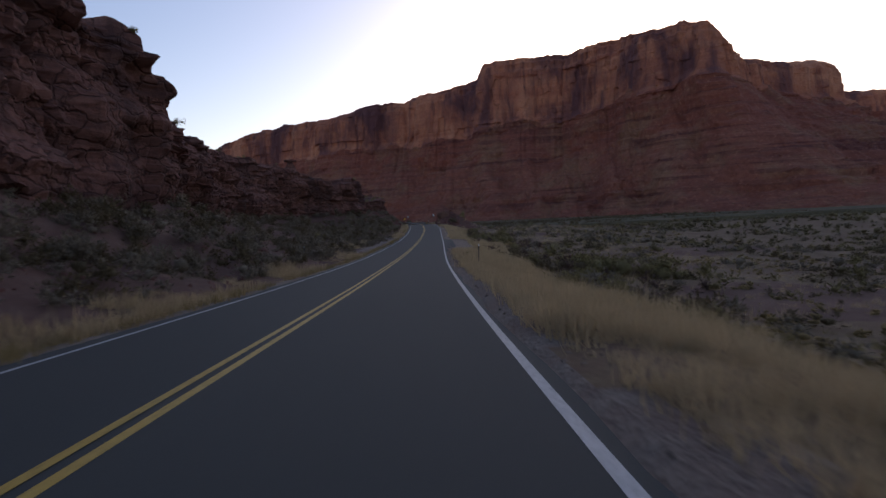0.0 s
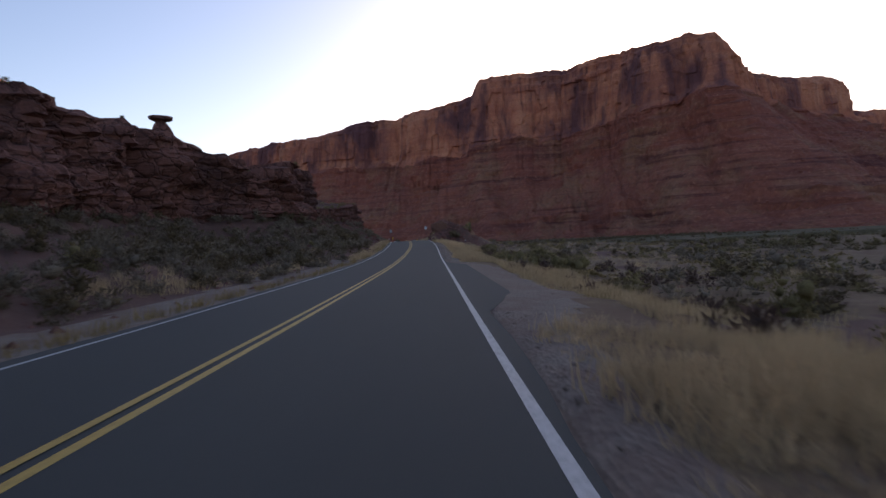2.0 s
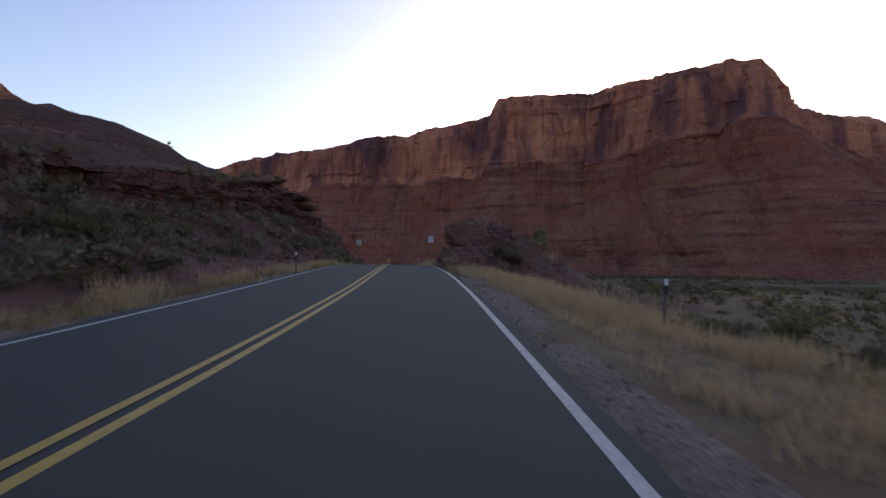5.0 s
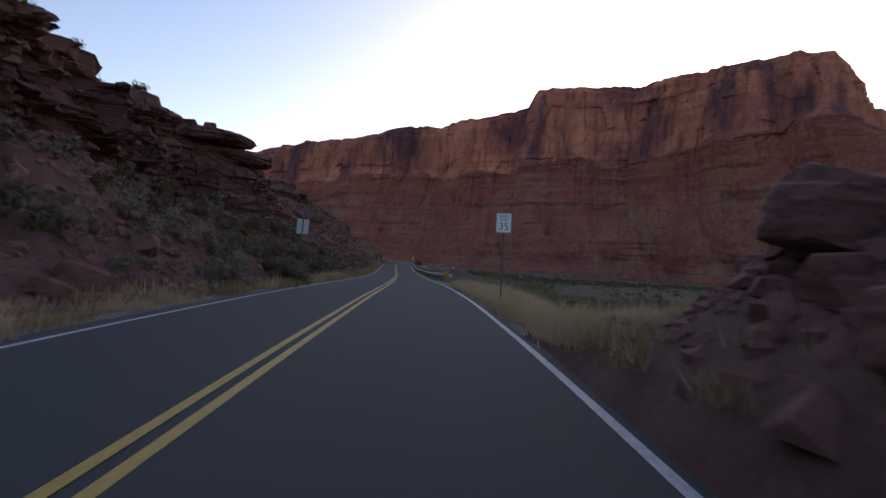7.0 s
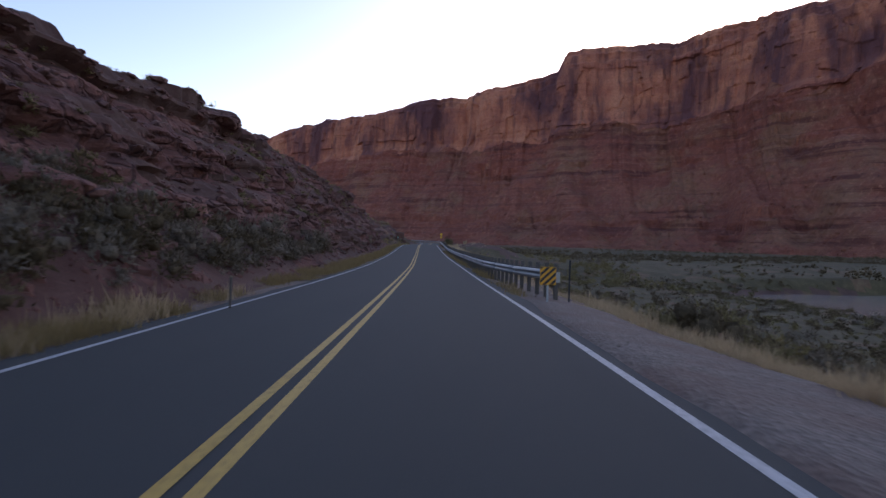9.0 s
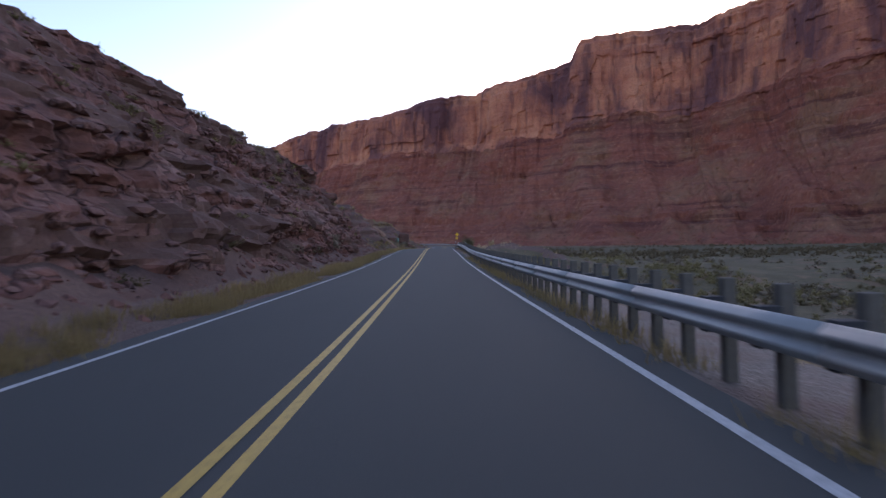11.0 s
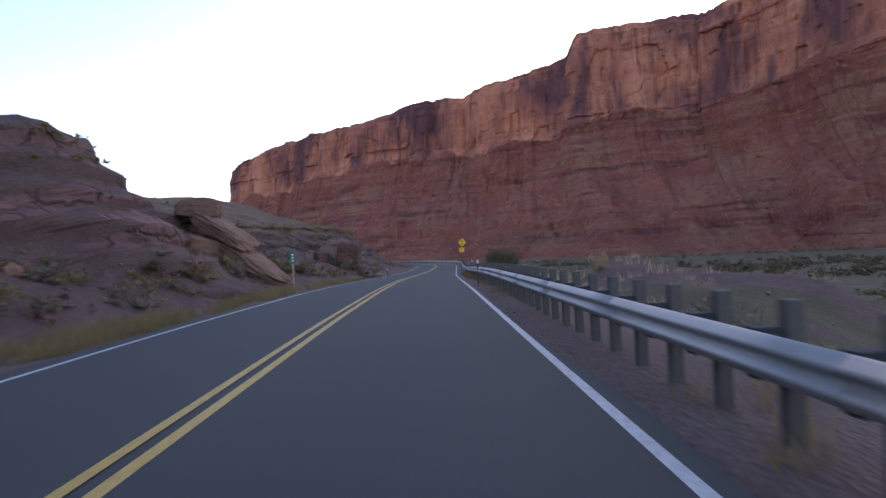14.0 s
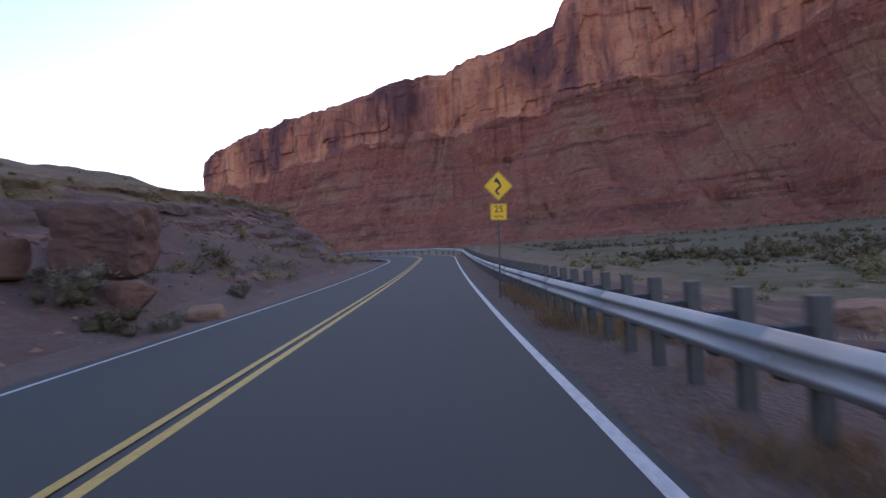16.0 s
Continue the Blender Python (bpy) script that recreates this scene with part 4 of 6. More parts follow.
# sagebrush on the left slope
x, y = left_talus(1350, -10, 137)
keep = fbm(x * 0.2, y * 0.2, 0, 3, 60) > -0.45
x, y = x[keep], y[keep]
x2, y2 = left_talus(120, 137, 167, -7.0, 0.8)
x5, y5 = left_talus(170, 165, 208, -5.8)
x3, y3 = left_talus(40, 200, 330, -6.4)
x6, y6 = left_talus(270, 186, 226, -6.2)
x7, y7 = left_talus(45, 328, 362, -6.5)
x8, y8 = left_talus(240, 84, 142, -7.5)
x, y = np.r_[x8, x, x2, x5, x3, x6, x7], np.r_[y8, y, y2, y5, y3, y6, y7]
spots = spots_at(x, y, np.where(np.arange(len(x)) < 240, 0.75, 0.3) + 0.95 * rng.uniform(0, 1, len(x)) ** 1.7 * np.where(np.arange(len(x)) < 240, 0.6, 1.0), np.where(rng.uniform(0, 1, len(x)) < 0.4, rng.integers(0, 5, len(x)), rng.integers(5, 9, len(x))))
half = len(spots) * 3 // 5
rng.shuffle(spots)
joined("sagebrush", BUSH, spots[:half], SAGE, "grey green sagebrush covering the stony slope", "sagebrush")
joined("brush", BUSH, spots[half:], DARKLEAF, "dark olive desert shrubs among the sagebrush", "shrubs")

# shrubs on ledges and hill tops behind the rock
hill_spots = []
for ob in [o for o in scene.objects if o.name.startswith("cliff")]:
    n = len(ob.data.vertices)
    co = np.empty(n * 3, np.float32)
    ob.data.vertices.foreach_get("co", co)
    co = co.reshape(-1, 93, 3)
    cols = rng.integers(0, co.shape[0], 330)
    rows = 64 + (rng.uniform(0, 1, 330) ** 1.5 * 17).astype(int)
    p = co[cols, rows]
    ok = (p[:, 1] > 0) & (p[:, 1] < 450) & (rng.uniform(0, 1, 330) < 0.85)
    bc = rng.integers(0, co.shape[0], 70)
    bp = co[bc, rng.integers(62, 68, 70)]
    bp = bp[(bp[:, 1] > 40) & (bp[:, 1] < 290)]
    hill_spots += [(int(rng.integers(0, 5)), q - (0, 0, 0.1), np.array([s, s, s * 0.95]), rng.uniform(0, 6)) for q, s in zip(bp, rng.uniform(0.3, 0.75, len(bp)))]
    if co[:, 0, 1].max() > 200 and co[:, 0, 1].min() < 200:
        sc = rng.integers(0, co.shape[0], 600)
        sp_ = co[sc, rng.integers(20, 66, 600)]
        slope_rocks = co[rng.integers(0, co.shape[0], 2600), rng.integers(6, 66, 2600)]
        sp_ = sp_[(sp_[:, 1] > 203) & (sp_[:, 1] < 288) & (fbm(sp_[:, 1] * 0.2, sp_[:, 2] * 0.4, 0, 3, 66) > -0.1)]
        hill_spots += [(int(rng.integers(5, 9)), q - (0, 0, 0.05), np.array([s, s, s * 0.8]), rng.uniform(0, 6)) for q, s in zip(sp_, rng.uniform(0.2, 0.65, len(sp_)))]
    hill_spots += [(int(rng.integers(5, 9)), q - (0, 0, 0.1), np.array([s, s, s * 0.9]), rng.uniform(0, 6)) for q, s in zip(p[ok], rng.uniform(0.25, 0.7, ok.sum()))]
hill = [o for o in scene.objects if o.name.startswith("cliff")][-1]
co = np.empty(len(hill.data.vertices) * 3, np.float32)
hill.data.vertices.foreach_get("co", co)
co = co.reshape(-1, 93, 3)
p = co[rng.integers(0, co.shape[0], 2600), 48 + (rng.uniform(0, 1, 2600) * 34).astype(int)]
p = p[(p[:, 1] < 480) & (fbm(p[:, 0] * 0.15, p[:, 1] * 0.15, 0, 3, 65) > -0.2)]
joined("scrub", BUSH, [(int(rng.integers(9, 12)), q - (0, 0, 0.04), np.array([s, s, s * 0.7]), rng.uniform(0, 6)) for q, s in zip(p, 0.15 + 0.4 * rng.uniform(0, 1, len(p)) ** 2)], OLIVE, "low straw coloured scrub dotted over the shale hill", "shrubs")
joined("scrub", BUSH, hill_spots, GREEN, "small green shrubs on rock ledges and hill tops", "shrubs")

slope_rocks = slope_rocks[(slope_rocks[:, 1] > 150) & (slope_rocks[:, 1] < 288)]
joined("rocks", STONE, [(int(rng.integers(0, 8)), q, np.array([s * 1.2, s, s * 0.7]), rng.uniform(0, 6)) for q, s in zip(slope_rocks, 0.12 + 0.5 * rng.uniform(0, 1, len(slope_rocks)) ** 3)], PINKROCK, "broken rock pieces lying on the bank", "stones")

# flood plain on the right
n = 4600
y = rng.uniform(-15, 345, n)
d = 8.5 + 70 * rng.uniform(0, 1, n) ** 1.35
x = road_x(y) + d
rd = np.interp(y, RIVER_Y, RIVER_D)
ok = (d < rd - 3) & ((fbm(x * 0.09, y * 0.09, 0, 3, 61) > -0.15) | ((y > 188) & (y < 300) & (d > 9))) & ~((np.abs(y - 153.5) < 9) & (d < 14)) & ~((y > 58) & (y < 95) & (d < 11)) & ~((y > 160) & (y < 188) & (d < 9)) & ~((y > 304) & (y < 335) & (d < 26))
x, y = x[ok], y[ok]
far_off = x - road_x(y) > 12
sp = spots_at(x, y, (0.28 + 1.15 * rng.uniform(0, 1, len(x)) ** 1.8) * np.where((y > 186) & (y < 300), 0.95, 1.0), np.where(far_off, rng.integers(5, 9, len(x)), rng.integers(0, 5, len(x))), flat=(0.6, 0.95))
joined("brush", BUSH, sp[::3], GREEN, "olive green shrubs scattered over the flood plain", "shrubs")
joined("brush", BUSH, sp[1::3], DARKLEAF, "dark desert shrubs scattered over the flood plain", "shrubs")
joined("brush", BUSH, sp[2::3], SAGE, "grey green sagebrush scattered over the flood plain", "shrubs")

# scrub farther off on the plain
n = 4400
y = np.r_[rng.uniform(30, 340, n // 2), rng.uniform(340, 600, n - n // 2)]
d = rng.uniform(14, 160, n)
x = np.interp(y, centre[:NS, 1], centre[:NS, 0]) + d
ok = (d < np.interp(y, RIVER_Y, RIVER_D) - 4) & ((d > 26) | (y > 345)) & (fbm(x * 0.05, y * 0.05, 0, 3, 69) > -0.3) & ((y < 305) | (rng.uniform(0, 1, n) < 0.12))
x, y = x[ok], y[ok]
sp = spots_at(x, y, 0.5 + 1.3 * rng.uniform(0, 1, len(x)) ** 2, rng.integers(9, 12, len(x)), flat=(0.6, 1.0))
joined("brush", BUSH, sp[::2], THICKET, "dusty green shrubs far out on the flood plain", "shrubs")
joined("brush", BUSH, sp[1::2], SAGE, "pale grey shrubs far out on the flood plain", "shrubs")

n = 900
y = rng.uniform(283, 430, n)
d = rng.uniform(12, 46, n)
x = np.interp(y, centre[:NS, 1], centre[:NS, 0]) + d
ok = (d < np.interp(y, RIVER_Y, RIVER_D) - 3) & (shale_mound(d, y) < 0.5) & (d > 17) & ((y < 318) | (rng.uniform(0, 1, n) < 0.22))
x, y = x[ok], y[ok]
sp = spots_at(x, y, 0.5 + 1.2 * rng.uniform(0, 1, len(x)) ** 2, rng.integers(5, 9, len(x)), flat=(0.6, 1.0))
joined("brush", BUSH, sp, GREEN, "olive green brush between the guardrail and the river", "shrubs")

n = 1150
y = rng.uniform(162, 292, n)
d = rng.uniform(6.3, 52, n)
x = road_x(y) + d
ok = (d < np.interp(y, RIVER_Y, RIVER_D) - 5) & (d > np.interp(y, [162, 200, 230, 292], [6.3, 7.5, 11, 14])) & (fbm(x * 0.08, y * 0.08, 0, 3, 73) > -0.3) & ~((y < 168) & (d < 14))
x, y = x[ok], y[ok]
sp = spots_at(x, y, np.where(x - road_x(y) > 18, 0.7, 1.0) * (0.45 + 0.9 * rng.uniform(0, 1, len(x)) ** 1.6), rng.integers(5, 9, len(x)), flat=(0.6, 0.9))
joined("brush", BUSH, sp[::2], GREEN, "dense olive brush between the verge and the river", "shrubs")
joined("brush", BUSH, sp[1::2], DARKLEAF, "dense dark brush between the verge and the river", "shrubs")

y = rng.uniform(174, 197, 46)
x = road_x(y) + rng.uniform(9, 21, 46)
sp = spots_at(x, y, rng.uniform(0.6, 1.05, 46), rng.integers(0, 5, 46), flat=(0.7, 1.0))
joined("brush", BUSH, sp, GREEN, "full olive bushes below the grassy verge", "shrubs")

# low olive growth over the near plain
n = 2600
y = rng.uniform(-10, 170, n)
d = 8 + 46 * rng.uniform(0, 1, n) ** 1.2
x = road_x(y) + d
ok = (fbm(x * 0.13, y * 0.13, 0, 3, 74) > -0.1) & ~((y > 56) & (y < 94) & (d < 12)) & ~((np.abs(y - 154) < 9) & (d < 14))
x, y = x[ok], y[ok]
sp = spots_at(x, y, 0.25 + 0.6 * rng.uniform(0, 1, len(x)) ** 2, rng.integers(9, 12, len(x)), flat=(0.45, 0.7))
joined("scrub", BUSH, sp, OLIVE, "low yellow green growth over the near plain", "shrubs")

# thickets by the water and on the far bank
n = 420
y = rng.uniform(236, 309, n)
d = np.interp(y, RIVER_Y, RIVER_D) - 1.0 - rng.uniform(0, 1, n) ** 1.3 * 16
x = road_x(y) + d
sp = spots_at(x, y, rng.uniform(0.5, 1.0, n), rng.integers(5, 9, n), flat=(0.5, 0.8))
joined("thicket", BUSH, sp, THICKET, "olive tamarisk thicket along the river bank", "shrubs")
n = 5200
y = np.r_[rng.uniform(310, 620, n * 3 // 5), rng.uniform(-40, 312, n - n * 3 // 5)]
d = np.r_[28 + rng.uniform(0, 1, n * 3 // 5) ** 1.2 * 230, rng.uniform(48, 240, n - n * 3 // 5)]
x = np.interp(y, centre[:NS, 1], centre[:NS, 0]) + d
w = d - np.interp(y, RIVER_Y, RIVER_D)
belt = fbm(x * 0.012, y * 0.05, 0, 3, 67)
ok = ((w < -2) | (w > 62)) & (belt > np.where(y > 305, 0.32, 0.0))
x, y, belt = x[ok], y[ok], belt[ok]
n = len(x)
sp = spots_at(x, y, rng.uniform(0.6, 1.3, n) * (1 + 0.9 * np.clip(belt, 0, 1)), rng.integers(9, 12, n), flat=(0.6, 1.1))
joined("thicket", BUSH, sp[: n // 2], DARKLEAF, "dark brush belts out on the river flats", "shrubs")
joined("thicket", BUSH, sp[n // 2 :], THICKET, "olive willow and tamarisk belts on the river flats", "shrubs")

# dark hedge where the flats meet the talus
n = 190
x = rng.uniform(30, 190, n)
y = 438 + 9 * fbm(x * 0.02, 0, 0, 2, 75) + rng.normal(0, 4.5, n) - 0.10 * (x - 30)
sp = spots_at(x, y, rng.uniform(1.0, 2.3, n), rng.integers(5, 9, n), flat=(0.6, 0.9))
joined("thicket", BUSH, sp, DARKLEAF, "dark hedge of brush at the foot of the mesa", "shrubs")

# dots of scrub on the mesa's lower slopes
n = len(mesa.data.vertices)
co = np.empty(n * 3, np.float32)
mesa.data.vertices.foreach_get("co", co)
co = co.reshape(-1, 5 + 90 + 179, 3)
cols, rows = rng.integers(0, co.shape[0], 1400), 110 + (162 * rng.uniform(0, 1, 1400) ** 0.6).astype(int)
p = co[cols, np.minimum(rows, co.shape[1] - 2)]
joined("scrub", BUSH, [(int(rng.integers(9, 12)), q, np.array([s, s, s * 0.8]), rng.uniform(0, 6)) for q, s in zip(p, rng.uniform(0.6, 1.6, 1400))], DARKLEAF, "sparse dark shrubs on the talus slope", "shrubs")
cols, rows = rng.integers(0, co.shape[0], 5000), 96 + (176 * rng.uniform(0, 1, 5000) ** 0.8).astype(int)
p = co[cols, np.minimum(rows, co.shape[1] - 2)]
joined("talus_boulders", STONE, [(int(rng.integers(0, 8)), q, np.array([s, s, s]), rng.uniform(0, 6)) for q, s in zip(p, 0.6 + 2.4 * rng.uniform(0, 1, 5000) ** 4)], TALUS, "fallen red boulders strewn over the talus slope", "boulders")


# grass along the verges
def verge(n, y0, y1, d0, d1, power=1.0):
    y = rng.uniform(y0, y1, n)
    d = d0 + (d1 - d0) * rng.uniform(0, 1, n) ** power
    return np.interp(y, centre[:NS, 1], centre[:NS, 0]) + d, y


gx, gy = [], []
for n, y0, y1, d0, d1 in ((6800, -6, 58, 4.35, 9.0), (2600, 56, 92, 7.4, 13), (4600, 90, 139, 4.9, 10.5), (650, 138, 147.5, 4.3, 9.5), (2800, 160, 187, 4.1, 5.8), (420, 162, 182, 6.5, 13), (110, 312, 345, 9, 22), (1500, 186, 212, 6.6, 9.4), (25, 143, 148, 4.0, 5.2), (40, 149, 163, 4.0, 4.7), (3600, 0, 200, 9, 34), (1200, 205, 330, 6.0, 9.0), (2200, -6, 56, -6.6, -4.3), (700, 56, 110, -9.5, -7.0), (1700, 104, 172, -5.6, -4.0), (300, 172, 205, -5.0, -4.0)):
    a, b = verge(n, y0, y1, d0, d1)
    gx.append(a), gy.append(b)
x, y = np.concatenate(gx), np.concatenate(gy)
dd = x - road_x(y)
ok = (fbm(x * 0.4, y * 0.4, 0, 3, 62) > -0.25) | ((dd > 0) & (dd < 9) & (y < 200) & (rng.uniform(0, 1, len(x)) < 0.75))
x, y = x[ok], y[ok]
clump = np.clip(0.95 + 0.75 * fbm(x * 0.55, y * 0.45, 0, 3, 72), 0.35, 1.6)
sp = spots_at(x, y, rng.uniform(0.25, 0.55, len(x)) * clump, rng.integers(0, 6, len(x)), sink=0.02, flat=(0.7, 1.2))
joined("dry_grass", TUFT, sp, DRY, "tall straw coloured dry grass along the verge", "grass")
gx, gy = [], []
for n, y0, y1, d0, d1 in ((6000, 196, 335, -5.3, -3.7), (1500, 168, 200, -5.2, -3.8), (900, 0, 205, -4.6, -3.9), (420, 205, 270, 3.95, 4.4), (60, 268, 340, 4.3, 5.6), (900, 0, 150, 7, 16), (90, 142, 162, 3.9, 4.8)):
    a, b = verge(n, y0, y1, d0, d1)
    gx.append(a), gy.append(b)
x, y = np.concatenate(gx), np.concatenate(gy)
ok = fbm(x * 0.6, y * 0.3, 0, 3, 63) > -0.2
x, y = x[ok], y[ok]
sp = spots_at(x, y, rng.uniform(0.22, 0.50, len(x)), rng.integers(0, 6, len(x)), sink=0.02, flat=(0.7, 1.2))
joined("verge_grass", TUFT, sp, OLIVE, "low yellow green grass at the road's edge", "grass")

x, y = verge(620, 324, 352, 4.3, 5.8)
x2, y2 = verge(30, 306, 320, 4.3, 5.2)
x, y = np.r_[x, x2], np.r_[y, y2]
ok = fbm(x * 0.5, y * 0.35, 0, 3, 71) > -0.05
sp = spots_at(x[ok], y[ok], rng.uniform(0.25, 0.5, ok.sum()), rng.integers(0, 6, ok.sum()), sink=0.02, flat=(0.6, 0.9))
joined("weeds", TUFT, sp, RUST, "rusty brown dry weeds at the guardrail's foot", "weeds")
x, y = verge(60, 30, 125, 8, 20)
sp = spots_at(x, y, rng.uniform(0.5, 1.1, 60), rng.integers(5, 9, 60), flat=(0.8, 1.2))
joined("brush", BUSH, sp, REDTWIG, "bare reddish brown twiggy shrubs on the plain", "shrubs")

# low growth over the shale hill
x, y = left_talus(750, 284, 425, -6.0)
ok = fbm(x * 0.15, y * 0.15, 0, 3, 68) > -0.3
x, y = x[ok], y[ok]
sp = spots_at(x, y, 0.15 + 0.75 * rng.uniform(0, 1, len(x)) ** 2.2, rng.integers(5, 9, len(x)), flat=(0.6, 0.9))
joined("scrub", BUSH, sp[::2], OLIVE, "straw coloured tufts on the shale slope", "shrubs")
joined("scrub", BUSH, sp[1::2], SAGE, "grey sagebrush dotted over the shale slope", "shrubs")
x, y = left_talus(1300, 282, 420, -5.2)
sp = spots_at(x, y, 0.05 + 0.35 * rng.uniform(0, 1, len(x)) ** 4, rng.integers(0, 8, len(x)), sink=0.25)
x, y = verge(500, 300, 350, 6, 20)
sp += spots_at(x, y, 0.05 + 0.3 * rng.uniform(0, 1, len(x)) ** 4, rng.integers(0, 8, len(x)), sink=0.25)
joined("rocks", STONE, sp, SLABROCK, "pale broken rock pieces on the shale ground", "stones")

# fallen pieces at the foot of the bank
x, y = left_talus(900, 208, 332, -5.6, 0.8)
sp = spots_at(x, y, 0.08 + 0.42 * rng.uniform(0, 1, len(x)) ** 2.4, rng.integers(0, 8, len(x)), sink=0.25, flat=(0.6, 0.9))
joined("rubble", STONE, sp, PINKROCK, "pinkish broken rock at the foot of the bank", "stones")

# loose stones
x, y = left_talus(2400, 0, 300, -4.8)
rx, ry = verge(1500, 60, 330, 3.9, 9.0)
mx = rng.uniform(2.0, 10.8, 1500)
my = rng.uniform(147, 162, 1500)
x4, y4 = left_talus(2600, 125, 205, -5.0)
hx, hy = rng.normal(5.4, 2.0, 260), rng.normal(155.2, 3.2, 260)
near = (hx - road_x(hy) > 4.6) & (hy > 148.4)
hx, hy = hx[near], hy[near]
lx, ly = left_talus(420, 138, 172, -5.6, 1.4)
tx, ty = left_talus(90, 326, 356, -6.5)
fx, fy = verge(160, 150, 160, 4.5, 6.5)
hx, hy = np.r_[hx, lx, fx, tx], np.r_[hy, ly, fy, ty]
x, y = np.r_[x, mx, x4], np.r_[y, my, y4]
sp = spots_at(x, y, 0.07 + 0.40 * rng.uniform(0, 1, len(x)) ** 2.6, rng.integers(0, 8, len(x)), sink=0.3, flat=(0.8, 1.1))
sp += spots_at(hx, hy, 0.14 + 0.34 * rng.uniform(0, 1, len(hx)) ** 1.8, rng.integers(0, 8, len(hx)), sink=0.22, flat=(0.6, 1.0))
joined("rubble", STONE, sp, REDSTONE, "broken red rocks scattered over slope and mound", "stones")
sp = spots_at(rx, ry, 0.025 + 0.07 * rng.uniform(0, 1, len(rx)) ** 3, rng.integers(0, 8, len(rx)), sink=0.2)
gx1, gy1 = verge(1300, -4, 60, 4.0, 5.4)
gx2, gy2 = verge(900, 88, 140, 4.0, 5.2)
sp += spots_at(np.r_[gx1, gx2], np.r_[gy1, gy2], 0.02 + 0.06 * rng.uniform(0, 1, 2200) ** 2, rng.integers(0, 8, 2200), sink=0.2)
joined("pebbles", STONE, sp, GRAVEL, "loose grey gravel stones on the shoulder", "stones")
x, y = verge(500, 20, 260, 9, 40)
sp = spots_at(x, y, 0.12 + 0.5 * rng.uniform(0, 1, 500) ** 4, rng.integers(0, 8, 500), sink=0.3)
joined("rocks", STONE, sp, SLABROCK, "pale tan rocks lying in the scrub", "stones")


# ---- single boulders ----
def boulder(at, size, turn, seed, material, label, tilt=(0, 0), cuts=6, sub=3, rough=0.045, boxy=6.0, name="boulder"):
    bm = bmesh.new()
    bmesh.ops.create_icosphere(bm, subdivisions=sub + (2 if max(size) > 0.9 else 1), radius=1.0)
    co = np.array([v.co for v in bm.verts])
    f = np.array([[v.index for v in fc.verts] for fc in bm.faces])
    bm.free()
    co = co / ((np.abs(co) ** boxy).sum(1, keepdims=True) ** (1 / boxy))
    r = np.random.default_rng(seed)
    for _ in range(cuts):
        n = r.normal(0, 1, 3) * (1, 1, 0.7)
        n /= np.linalg.norm(n)
        reach = (co @ n).max()
        over = np.clip(co @ n - reach * r.uniform(0.72, 0.93), 0, None)
        co = co - over[:, None] * n
    ln = np.linalg.norm(co, axis=1, keepdims=True)
    co = co + co / np.maximum(ln, 0.2) * (rough * fbm(co[:, 0] * 2.5, co[:, 1] * 2.5, co[:, 2] * 4, 4, seed))[:, None]
    ob = new(name, mesh_arrays(name, co, f, [material]))
    ob.matrix_world = pose(*at, tilt[0], tilt[1], turn) @ Matrix.Diagonal((*size, 1))
    return tagged(ob, label, "boulder")


def on(x, y, up=0.0):
    return (x, y, float(ground_z(np.array([x]), np.array([y]))[0]) + up)


# the great boulder, an angular block that overhangs its mound
bm = bmesh.new()
for q in ((0.55, 152.2, 1.8), (0.42, 152.0, 3.0), (1.5, 151.5, 3.2), (1.65, 151.5, 1.6), (2.25, 151.7, 3.75), (3.25, 151.9, 3.1), (3.75, 152, 2.3), (3.4, 152.2, 1.2),
          (0.9, 153.2, 1.9), (0.95, 153.3, 3.2), (2.4, 154.2, 3.65), (3.9, 154.4, 3.0), (4.0, 154.3, 1.5), (1.9, 153, 1.2)):
    bm.verts.new((q[0] + 1.75, q[1] + 1.2, q[2] + 1.15))
bmesh.ops.convex_hull(bm, input=bm.verts)
bmesh.ops.bevel(bm, geom=list(bm.edges), offset=0.09, segments=2, affect="EDGES", profile=0.6)
bmesh.ops.triangulate(bm, faces=bm.faces)
for _ in range(3):
    bmesh.ops.subdivide_edges(bm, edges=[e for e in bm.edges if e.calc_length() > 0.12], cuts=1, use_grid_fill=True)
bmesh.ops.triangulate(bm, faces=bm.faces)
co = np.array([v.co for v in bm.verts])
off = 0.10 * fbm(co[:, 0] * 1.1, co[:, 1] * 1.1, co[:, 2] * 1.4, 3, 901) + 0.04 * fbm(co[:, 0] * 4, co[:, 1] * 4, co[:, 2] * 7, 3, 902)
for v, o in zip(bm.verts, off):
    v.co += v.normal * float(o)
tagged(part("boulder", bm, BOULDER), "huge angular brown sandstone boulder perched on a rubble mound", "boulder")
boulder(on(3.7, 157.6, -0.05), (0.75, 0.6, 0.32), 30, 902, REDSTONE, "flat red rock slab on the rubble mound", (6, 8))
boulder(on(4.3, 158.6, 0.2), (0.6, 0.6, 0.4), 80, 903, REDSTONE, "angular red rock on the rubble mound", (10, -14))
boulder(on(4.9, 157.0, 0.25), (0.7, 0.6, 0.4), 10, 904, REDSTONE, "leaning red rock slab on the rubble mound", (-25, 20))
